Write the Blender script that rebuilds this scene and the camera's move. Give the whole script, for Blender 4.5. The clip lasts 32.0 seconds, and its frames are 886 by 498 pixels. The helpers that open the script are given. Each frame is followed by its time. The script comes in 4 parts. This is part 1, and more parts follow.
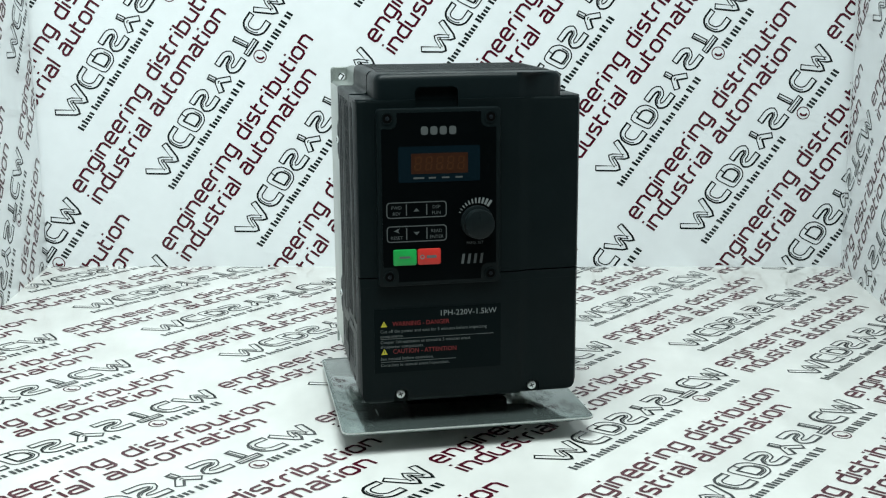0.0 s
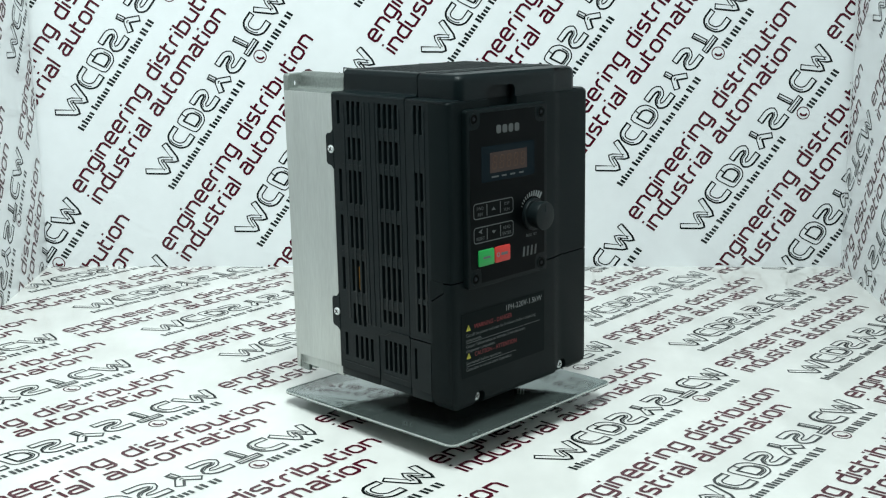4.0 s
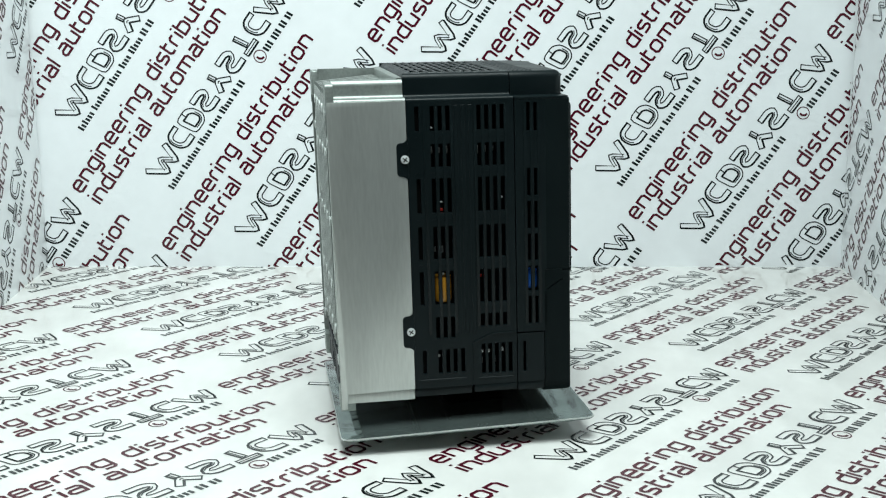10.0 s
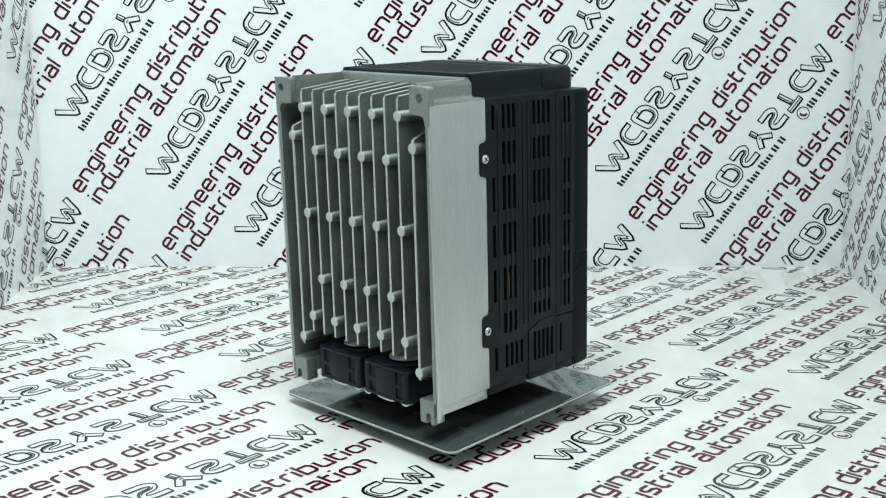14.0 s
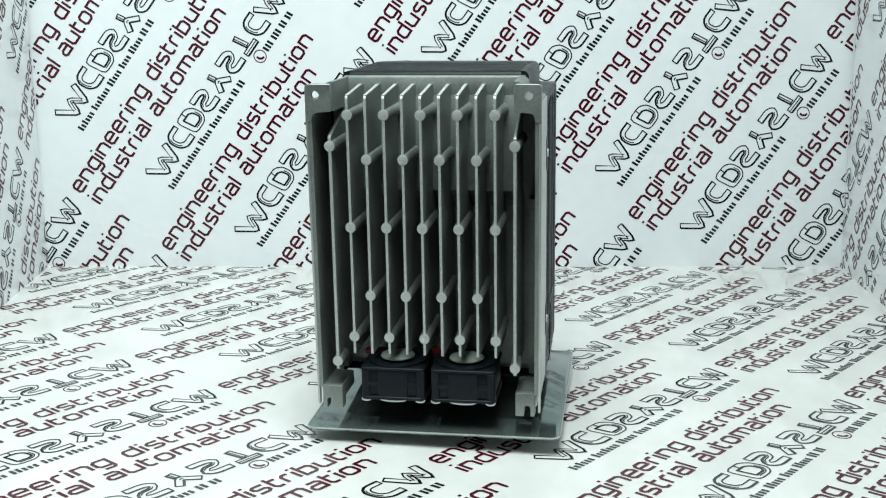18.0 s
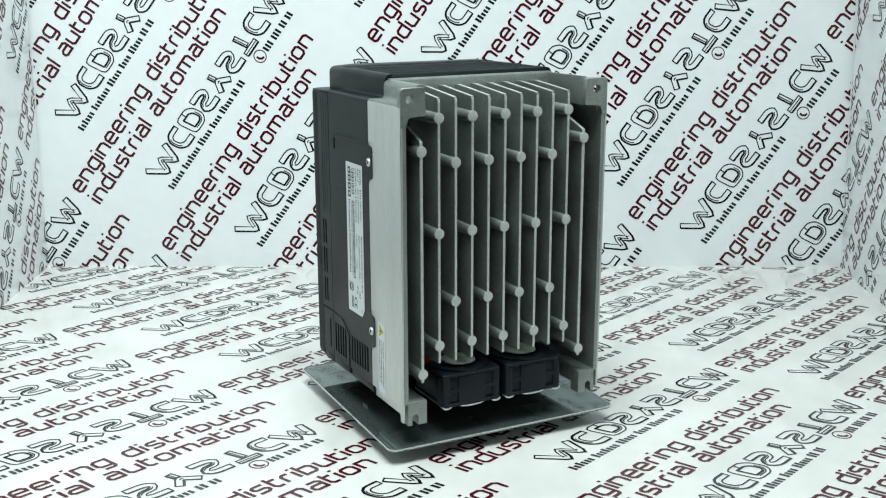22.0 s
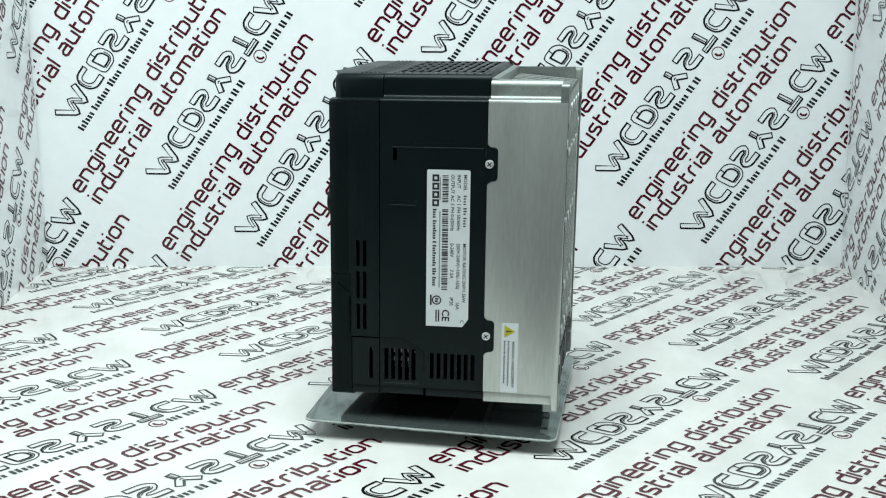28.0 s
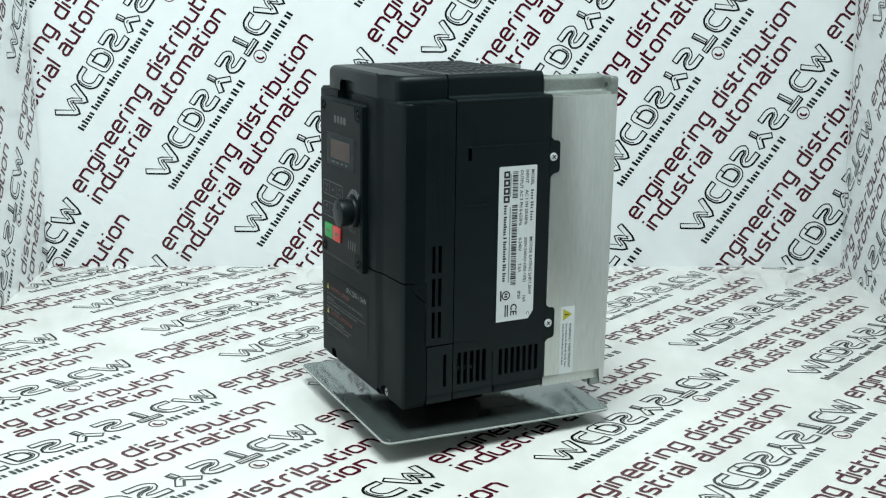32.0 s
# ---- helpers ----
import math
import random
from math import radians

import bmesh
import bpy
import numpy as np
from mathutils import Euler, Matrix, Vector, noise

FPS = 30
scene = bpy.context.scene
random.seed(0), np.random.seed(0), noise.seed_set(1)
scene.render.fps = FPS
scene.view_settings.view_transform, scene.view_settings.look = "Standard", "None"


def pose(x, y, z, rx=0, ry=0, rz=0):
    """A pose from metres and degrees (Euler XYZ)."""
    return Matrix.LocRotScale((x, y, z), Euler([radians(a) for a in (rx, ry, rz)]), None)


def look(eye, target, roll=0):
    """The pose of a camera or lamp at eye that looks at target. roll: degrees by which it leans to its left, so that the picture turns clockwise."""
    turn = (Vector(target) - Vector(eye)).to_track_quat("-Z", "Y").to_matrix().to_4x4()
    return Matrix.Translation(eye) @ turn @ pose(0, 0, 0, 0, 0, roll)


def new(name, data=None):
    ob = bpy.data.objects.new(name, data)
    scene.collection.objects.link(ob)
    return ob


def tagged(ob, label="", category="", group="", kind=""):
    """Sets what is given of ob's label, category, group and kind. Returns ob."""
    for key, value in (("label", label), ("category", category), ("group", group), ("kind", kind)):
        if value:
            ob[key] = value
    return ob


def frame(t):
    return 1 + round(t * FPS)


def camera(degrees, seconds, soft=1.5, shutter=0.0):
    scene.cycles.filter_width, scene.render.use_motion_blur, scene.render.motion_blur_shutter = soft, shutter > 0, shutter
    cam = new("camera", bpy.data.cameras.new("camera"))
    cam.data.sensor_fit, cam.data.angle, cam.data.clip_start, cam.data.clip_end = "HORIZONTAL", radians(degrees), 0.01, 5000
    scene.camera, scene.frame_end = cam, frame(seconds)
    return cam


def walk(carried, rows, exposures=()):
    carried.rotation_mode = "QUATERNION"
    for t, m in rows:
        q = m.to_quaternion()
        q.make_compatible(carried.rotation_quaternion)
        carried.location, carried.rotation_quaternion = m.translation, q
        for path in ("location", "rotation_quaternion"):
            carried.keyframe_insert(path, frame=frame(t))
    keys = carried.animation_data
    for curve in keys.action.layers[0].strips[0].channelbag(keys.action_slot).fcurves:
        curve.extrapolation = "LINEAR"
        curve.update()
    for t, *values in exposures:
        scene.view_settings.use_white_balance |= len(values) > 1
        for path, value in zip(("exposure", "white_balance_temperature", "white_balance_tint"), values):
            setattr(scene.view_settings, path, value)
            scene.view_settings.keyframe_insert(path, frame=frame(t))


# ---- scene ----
# ---- camera: it stands still; the drive turns before it ----
cam = camera(42.74, 32.0, soft=1.15)
EYE = pose(-0.003, -0.6793, 0.209, 77.688, 0, 0) @ pose(0, 0, 0, 0, 0, -0.41)
walk(cam, [(0, EYE), (32, EYE)], exposures=[(0, 0.0, 6500, 10)])

# ---- light: a wide lamp over the table, turned a little to the left, in a plain room ----
world = bpy.data.worlds.new("world")
scene.world = world
world.use_nodes = True
world.node_tree.nodes["Background"].inputs[0].default_value = (0.75, 0.95, 1.0, 1)
world.node_tree.nodes["Background"].inputs[1].default_value = 0.03


def area_lamp(name, eye, target, sx, sy, power, colour):
    data = bpy.data.lights.new(name, "AREA")
    data.shape, data.size, data.size_y, data.energy, data.color = "RECTANGLE", sx, sy, power, colour
    ob = new(name, data)
    ob.matrix_world = look(eye, target)
    return ob


area_lamp("studio_lamp", (-0.06, -0.32, 0.93), (-0.48, 0.0, 0.0), 0.56, 0.50, 13.9, (0.868, 1.0, 0.985))


# ---- materials ----
def material(name, colour, rough=0.5, metal=0.0, grain=0.0, grain_scale=400.0, stain=0.0, stain_scale=12.0,
             bump=0.0, bump_scale=900.0, stretch=(1, 1, 1), coat=0.0, spec=0.5, rough_var=0.0):
    """A surface with variation at two scales, fine relief and uneven gloss."""
    mat = bpy.data.materials.new(name)
    mat.use_nodes = True
    nt = mat.node_tree
    b = nt.nodes["Principled BSDF"]
    b.inputs["Base Color"].default_value = (*colour, 1)
    b.inputs["Roughness"].default_value = rough
    b.inputs["Metallic"].default_value = metal
    b.inputs["Specular IOR Level"].default_value = spec
    b.inputs["Coat Weight"].default_value = coat
    b.inputs["Coat Roughness"].default_value = 0.15
    co = nt.nodes.new("ShaderNodeTexCoord")
    mp = nt.nodes.new("ShaderNodeMapping")
    mp.inputs["Scale"].default_value = stretch
    nt.links.new(co.outputs["Object"], mp.inputs["Vector"])

    def tex(scale, detail):
        n = nt.nodes.new("ShaderNodeTexNoise")
        n.inputs["Scale"].default_value, n.inputs["Detail"].default_value = scale, detail
        nt.links.new(mp.outputs["Vector"], n.inputs["Vector"])
        return n.outputs["Fac"]

    def span(fac, lo, hi):
        n = nt.nodes.new("ShaderNodeMapRange")
        n.inputs["From Min"].default_value, n.inputs["From Max"].default_value = 0.3, 0.7
        n.inputs["To Min"].default_value, n.inputs["To Max"].default_value = lo, hi
        nt.links.new(fac, n.inputs["Value"])
        return n.outputs["Result"]

    fine, broad = tex(grain_scale, 3), tex(stain_scale, 4)
    if grain or stain:
        mul = nt.nodes.new("ShaderNodeMath")
        mul.operation = "MULTIPLY"
        nt.links.new(span(fine, 1 - grain, 1 + grain), mul.inputs[0])
        nt.links.new(span(broad, 1 - stain, 1 + stain), mul.inputs[1])
        mix = nt.nodes.new("ShaderNodeVectorMath")
        mix.operation = "SCALE"
        mix.inputs[0].default_value = colour
        nt.links.new(mul.outputs[0], mix.inputs["Scale"])
        nt.links.new(mix.outputs[0], b.inputs["Base Color"])
    if rough_var:
        nt.links.new(span(broad, rough - rough_var, rough + rough_var), b.inputs["Roughness"])
    if bump:
        bp = nt.nodes.new("ShaderNodeBump")
        bp.inputs["Strength"].default_value, bp.inputs["Distance"].default_value = bump, 0.0004
        nt.links.new(tex(bump_scale, 2), bp.inputs["Height"])
        nt.links.new(bp.outputs["Normal"], b.inputs["Normal"])
    return mat


M_SHEET = material("white_vinyl", (0.83, 0.85, 0.865), 0.14, stain=0.025, stain_scale=14, grain=0.012, grain_scale=90, bump=0.04, bump_scale=45, rough_var=0.05)
M_FLOOR = material("white_vinyl_floor", (0.775, 0.77, 0.745), 0.13, stain=0.08, stain_scale=22, grain=0.02, grain_scale=70, bump=0.10, bump_scale=38, rough_var=0.06, stretch=(1.0, 0.6, 1.0))
M_RED = material("dark_red_ink", (0.075, 0.006, 0.016), 0.16, grain=0.25, grain_scale=500)
M_INK = material("black_ink", (0.014, 0.017, 0.018), 0.16, grain=0.3, grain_scale=500)
M_RED_FLOOR = material("dark_red_floor_ink", (0.075, 0.006, 0.016), 0.15, spec=0.5, grain=0.3, grain_scale=300, stain=0.2, stain_scale=20)
M_INK_FLOOR = material("black_floor_ink", (0.014, 0.018, 0.018), 0.17, spec=1.0, grain=0.3, grain_scale=300, stain=0.2, stain_scale=20)
M_GREYINK = material("grey_ink", (0.30, 0.34, 0.34), 0.35, grain=0.1)
M_ROOM = material("plain_paint", (0.05, 0.052, 0.055), 0.8, stain=0.05, grain=0.03)
M_TABLE = material("table_laminate", (0.07, 0.06, 0.05), 0.5, stain=0.1, grain=0.1)
M_PLASTIC = material("black_abs", (0.0038, 0.0084, 0.0096), 0.40, spec=0.22, grain=0.12, grain_scale=1500, stain=0.08, stain_scale=25, bump=0.25, bump_scale=2600, rough_var=0.05)
M_COVER = material("black_abs_front", (0.0034, 0.0072, 0.0079), 0.48, spec=0.11, grain=0.12, grain_scale=1500, stain=0.10, stain_scale=25, bump=0.25, bump_scale=2600, rough_var=0.05)
M_PANEL = material("gloss_black_panel", (0.0016, 0.0026, 0.0030), 0.32, spec=0.07, stain=0.1, rough_var=0.05)
M_STICKER = material("black_sticker", (0.0026, 0.0058, 0.0064), 0.42, spec=0.06, stain=0.08)
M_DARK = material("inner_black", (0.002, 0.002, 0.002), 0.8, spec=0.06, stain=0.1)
M_FAN = material("fan_plastic", (0.0085, 0.0122, 0.016), 0.45, spec=0.2, stain=0.1, grain=0.1)
M_TIP = material("machined_aluminium", (0.63, 0.66, 0.64), 0.52, metal=0.6, grain=0.1, grain_scale=900)
M_CAST = material("cast_aluminium", (0.335, 0.365, 0.345), 0.53, metal=0.84, grain=0.10, grain_scale=600, stain=0.10, stain_scale=50, bump=0.12, bump_scale=1400, rough_var=0.08)
M_SIDE = material("brushed_aluminium", (0.60, 0.625, 0.60), 0.37, metal=0.74, grain=0.05, grain_scale=700, stain=0.09, stain_scale=34, bump=0.05, bump_scale=1100, stretch=(1, 1, 0.14), rough_var=0.03)
M_STEEL = material("plate_steel", (0.20, 0.245, 0.235), 0.08, metal=0.76, grain=0.05, stain=0.10, stain_scale=40, bump=0.02, bump_scale=120, rough_var=0.04)
M_SCREW = material("zinc_screw", (0.80, 0.83, 0.83), 0.32, metal=0.45, grain=0.1)
# the zinc again, with the shade inside the housing put into its colour
M_SHADEDSCREW = material("shaded_zinc_screw", (0.16, 0.16, 0.16), 0.3, metal=0.9, grain=0.1)
M_WHITE = material("white_label", (0.74, 0.78, 0.79), 0.4, stain=0.02, grain=0.02)
M_PRINT = material("label_print", (0.02, 0.02, 0.022), 0.5)
M_PALE = material("pale_print", (0.22, 0.24, 0.24), 0.5)
M_KEYPRINT = material("key_print", (0.085, 0.095, 0.095), 0.5)
M_DIM = material("dim_print", (0.115, 0.128, 0.128), 0.5)
M_WARNRED = material("warning_red", (0.20, 0.010, 0.012), 0.45)
M_YELLOW = material("warning_yellow", (0.52, 0.47, 0.03), 0.45, grain=0.05)
M_GREEN = material("green_key", (0.01, 0.36, 0.07), 0.4, grain=0.05)
M_REDKEY = material("red_key", (0.62, 0.035, 0.025), 0.4, grain=0.05)
M_WINDOW = material("display_window", (0.004, 0.011, 0.016), 0.2, spec=0.08)
M_LED = material("display_amber", (0.034, 0.010, 0.0035), 0.35)
M_SEG = material("display_segment", (0.062, 0.023, 0.007), 0.35)
M_KNOB = material("knob_rubber", (0.0055, 0.0095, 0.0105), 0.4, spec=0.25, grain=0.1, bump=0.2)
M_AMBER = material("amber_component", (0.42, 0.19, 0.016), 0.3, grain=0.1)
M_BLUE = material("blue_component", (0.02, 0.15, 0.62), 0.3, grain=0.1)
M_FOIL = material("fan_foil", (0.36, 0.41, 0.36), 0.35, metal=0.0, stain=0.25, stain_scale=120)


# ---- mesh helpers (millimetres inside a part, metres in the scene) ----
def mm_mesh(name, bm, mat, scale=0.001, smooth=False):
    bmesh.ops.scale(bm, vec=(scale,) * 3, verts=bm.verts)
    bmesh.ops.recalc_face_normals(bm, faces=bm.faces)
    me = bpy.data.meshes.new(name)
    bm.to_mesh(me)
    bm.free()
    me.materials.append(mat)
    if smooth:
        me.set_sharp_from_angle(angle=radians(35))
    return me


def part(name, bm, mat, parent, label="", scale=0.001, smooth=True):
    ob = new(name, mm_mesh(name, bm, mat, scale, smooth))
    ob.parent = parent
    if label:
        tagged(ob, label)
    return ob


def bevel(bm, verts, width, seg=2):
    if width > 0:
        vs = set(verts)
        edges = [e for e in bm.edges if e.verts[0] in vs and e.verts[1] in vs]
        bmesh.ops.bevel(bm, geom=edges, offset=width, segments=seg, affect="EDGES", profile=0.5)


def box(bm, x0, x1, y0, y1, z0, z1, bev=0.0, seg=2):
    m = Matrix.LocRotScale(((x0 + x1) / 2, (y0 + y1) / 2, (z0 + z1) / 2), None, (x1 - x0, y1 - y0, z1 - z0))
    vs = bmesh.ops.create_cube(bm, size=1.0, matrix=m)["verts"]
    bevel(bm, vs, bev, seg)
    return bm


def prism(bm, pts, axis, a, b, bev=0.0, seg=2):
    """A polygon swept from a to b along an axis: 'x' takes (y, z), 'y' takes (x, z), 'z' takes (x, y)."""
    at = {"x": lambda u, v, w: (w, u, v), "y": lambda u, v, w: (u, w, v), "z": lambda u, v, w: (u, v, w)}[axis]
    lo = [bm.verts.new(at(u, v, a)) for u, v in pts]
    hi = [bm.verts.new(at(u, v, b)) for u, v in pts]
    n = len(pts)
    bm.faces.new(lo), bm.faces.new(hi)
    for i in range(n):
        bm.faces.new((lo[i], lo[(i + 1) % n], hi[(i + 1) % n], hi[i]))
    bevel(bm, lo + hi, bev, seg)
    return bm


def round_rect(u0, u1, v0, v1, r, n=4):
    out = []
    for cu, cv, s in ((u1 - r, v1 - r, 0), (u0 + r, v1 - r, 90), (u0 + r, v0 + r, 180), (u1 - r, v0 + r, 270)):
        for k in range(n + 1):
            a = radians(s + 90 * k / n)
            out.append((cu + r * math.cos(a), cv + r * math.sin(a)))
    return out


def cylinder(bm, x, y, z, axis, r, length, seg=20, r2=None, bev=0.0):
    turn = {"x": Euler((0, radians(90), 0)), "y": Euler((radians(90), 0, 0)), "z": Euler((0, 0, 0))}[axis]
    m = Matrix.LocRotScale((x, y, z), turn, None)
    vs = bmesh.ops.create_cone(bm, cap_ends=True, segments=seg, radius1=r, radius2=r if r2 is None else r2, depth=length, matrix=m)["verts"]
    if bev:
        vset = set(vs)
        caps = [f for f in bm.faces if len(f.verts) == seg and all(v in vset for v in f.verts)]
        edges = list({e for f in caps for e in f.edges})
        bmesh.ops.bevel(bm, geom=edges, offset=bev, segments=2, affect="EDGES", profile=0.5)
    return bm


def ring(bm, x, y, z, axis, r0, r1, h, seg=24):
    """A flat tube with its height along the axis."""
    def at(a, r, w):
        u, v = r * math.cos(a), r * math.sin(a)
        return {"x": (x + w, y + u, z + v), "y": (x + u, y + w, z + v), "z": (x + u, y + v, z + w)}[axis]
    rows = []
    for r, w in ((r0, -h / 2), (r1, -h / 2), (r1, h / 2), (r0, h / 2)):
        rows.append([bm.verts.new(at(2 * math.pi * k / seg, r, w)) for k in range(seg)])
    for i in range(4):
        for k in range(seg):
            bm.faces.new((rows[i][k], rows[i][(k + 1) % seg], rows[(i + 1) % 4][(k + 1) % seg], rows[(i + 1) % 4][k]))
    return bm


def panel(bm, axis, w0, w1, u0, u1, v0, v1, holes):
    """A slab across an axis with rectangular openings (u0, u1, v0, v1) right through it."""
    at = {"x": lambda u, v, w: (w, u, v), "y": lambda u, v, w: (u, w, v), "z": lambda u, v, w: (u, v, w)}[axis]
    us = sorted({round(q, 3) for h in holes for q in h[:2]} | {u0, u1})
    vs = sorted({round(q, 3) for h in holes for q in h[2:]} | {v0, v1})
    us, vs = [u for u in us if u0 <= u <= u1], [v for v in vs if v0 <= v <= v1]
    nu, nv = len(us) - 1, len(vs) - 1
    solid = np.ones((nu, nv), bool)
    for i in range(nu):
        for j in range(nv):
            cu, cv = (us[i] + us[i + 1]) / 2, (vs[j] + vs[j + 1]) / 2
            solid[i, j] = not any(h[0] < cu < h[1] and h[2] < cv < h[3] for h in holes)
    made = {}

    def vert(i, j, k):
        if (i, j, k) not in made:
            made[i, j, k] = bm.verts.new(at(us[i], vs[j], (w0, w1)[k]))
        return made[i, j, k]

    for i in range(nu):
        for j in range(nv):
            if not solid[i, j]:
                continue
            for k in (0, 1):
                bm.faces.new([vert(i, j, k), vert(i + 1, j, k), vert(i + 1, j + 1, k), vert(i, j + 1, k)])
            for di, dj, a, b in ((-1, 0, (0, 0), (0, 1)), (1, 0, (1, 0), (1, 1)), (0, -1, (0, 0), (1, 0)), (0, 1, (0, 1), (1, 1))):
                ni, nj = i + di, j + dj
                if 0 <= ni < nu and 0 <= nj < nv and solid[ni, nj]:
                    continue
                p, q = (i + a[0], j + a[1]), (i + b[0], j + b[1])
                bm.faces.new([vert(*p, 0), vert(*q, 0), vert(*q, 1), vert(*p, 1)])
    return bm


def cut(ob, tool_bm):
    """Takes a solid, given in millimetres, out of a part."""
    tool = new("tool", mm_mesh("tool", tool_bm, M_DARK))
    tool.parent = ob.parent
    mod = ob.modifiers.new("cut", "BOOLEAN")
    mod.object, mod.operation, mod.solver = tool, "DIFFERENCE", "EXACT"
    dg = bpy.context.evaluated_depsgraph_get()
    dg.update()
    me = bpy.data.meshes.new_from_object(ob.evaluated_get(dg))
    ob.modifiers.clear()
    ob.data = me
    me.set_sharp_from_angle(angle=radians(35))
    bpy.data.objects.remove(tool)


def words(name, text, size, mat, parent, m, align="LEFT", stretch=1.0, label="", weight=0.0):
    """A line of writing, size in metres (cap height about 0.7 of it), as a mesh under a part."""
    cu = bpy.data.curves.new(name, "FONT")
    cu.body, cu.size, cu.align_x, cu.resolution_u = text, size, align, 2
    cu.offset = weight * size
    tmp = new(name, cu)
    me = bpy.data.meshes.new_from_object(tmp.evaluated_get(bpy.context.evaluated_depsgraph_get()))
    bpy.data.objects.remove(tmp)
    me.transform(m @ Matrix.Diagonal((stretch, 1, 1, 1)))
    me.materials.clear()
    me.materials.append(mat)
    ob = new(name, me)
    ob.parent = parent
    if label:
        tagged(ob, label)
    return ob
# ---- the photo corner: printed vinyl on floor and walls ----
FLOOR_Z, FLOOR_TX, FLOOR_TY = -0.038, -0.008, 0.03
WALL_Y, X_LEFT, X_RIGHT = 0.3305, -0.3645, 0.3608
TOP, FRONT_L = 0.48, 0.62


def basis(origin, xdir, ydir):
    x, y = Vector(xdir).normalized(), Vector(ydir).normalized()
    z = x.cross(y).normalized()
    y = z.cross(x)
    return Matrix.Translation(origin) @ Matrix((x, y, z)).transposed().to_4x4()


# sheet frames: local x along the sheet, local y up it (or back along the floor), local z towards the viewer
DIR_L, DIR_R = Vector((0.037, -1, 0)).normalized(), Vector((-0.050, -1, 0)).normalized()
F_BACK = basis((0, WALL_Y + 0.0008, 0), (1, 0, 0), (0, 0.03, 1))
F_LEFT = basis(Vector((X_LEFT, WALL_Y, 0)), -DIR_L, (0, 0, 1)) @ Matrix.Translation((-X_LEFT, 0, 0))
F_RIGHT = basis(Vector((X_RIGHT, WALL_Y, 0)), DIR_R, (0, 0, 1)) @ Matrix.Translation((-X_RIGHT, 0, 0))
F_FLOOR = basis((0, 0, FLOOR_Z), (1, 0, FLOOR_TX), (0, 1, FLOOR_TY))


def sheet(name, m, x0, x1, y0, y1, label, category, mat=M_SHEET):
    bm = bmesh.new()
    box(bm, x0, x1, y0, y1, -0.003, 0)
    ob = new(name, mm_mesh(name, bm, mat, 1.0))
    ob.matrix_world = m
    return tagged(ob, label, category, kind="structure")


wall_back = sheet("wall_back", F_BACK, X_LEFT - 0.003, X_RIGHT + 0.003, -0.06, TOP, "white vinyl back sheet printed with slanting rows of words", "backdrop")
wall_left = sheet("wall_left", F_LEFT, X_LEFT - FRONT_L, X_LEFT, -0.07, TOP, "white vinyl side sheet printed with slanting rows of words", "backdrop")
wall_right = sheet("wall_right", F_RIGHT, X_RIGHT, X_RIGHT + FRONT_L, -0.07, TOP, "white vinyl side sheet printed with slanting rows of words", "backdrop")
floor = sheet("floor", F_FLOOR, -0.37, 0.37, -0.30, 0.3345, "white glossy vinyl floor sheet printed with slanting rows of words", "floor", M_FLOOR)

# letters of the printed words as centre lines: x height 1, round corners cut to short slants
GLYPH = {
    "n": (1.0, [[(0, 0), (0, 1), (.78, 1), (1, .8), (1, 0)]]),
    "e": (1.0, [[(1, 0), (.2, 0), (0, .2), (0, .8), (.2, 1), (.8, 1), (1, .8), (1, .5), (.12, .5)]]),
    "g": (1.0, [[(.9, 0), (.2, 0), (0, .2), (0, .8), (.2, 1), (1, 1), (1, -.25), (.85, -.42), (.15, -.42)]]),
    "i": (0.0, [[(0, 0), (0, 1)], [(0, 1.3), (0, 1.48)]]),
    "r": (0.6, [[(0, 0), (0, .8), (.2, 1), (.62, 1)]]),
    "d": (1.0, [[(.9, 1), (.2, 1), (0, .8), (0, .2), (.2, 0), (1, 0), (1, 1.48)]]),
    "s": (0.9, [[(.9, 1), (.2, 1), (0, .85), (0, .65), (.2, .5), (.7, .5), (.9, .35), (.9, .15), (.7, 0), (0, 0)]]),
    "t": (0.6, [[(0, 1.4), (0, .2), (.2, 0), (.6, 0)], [(.1, 1), (.6, 1)]]),
    "b": (1.0, [[(0, 1.48), (0, 0), (.8, 0), (1, .2), (1, .8), (.8, 1), (.1, 1)]]),
    "u": (1.0, [[(0, 1), (0, .2), (.2, 0), (1, 0), (1, 1)]]),
    "o": (1.0, [[(.5, 0), (.8, 0), (1, .2), (1, .8), (.8, 1), (.2, 1), (0, .8), (0, .2), (.2, 0), (.5, 0)]]),
    "a": (1.0, [[(.1, 1), (.8, 1), (1, .8), (1, 0), (.2, 0), (0, .15), (0, .4), (.2, .56), (.9, .56)]]),
    "l": (0.0, [[(0, 1.48), (0, 0)]]),
    "m": (1.6, [[(0, 0), (0, 1), (1.4, 1), (1.6, .8), (1.6, 0)], [(.8, .9), (.8, 0)]]),
    " ": (0.45, []),
}


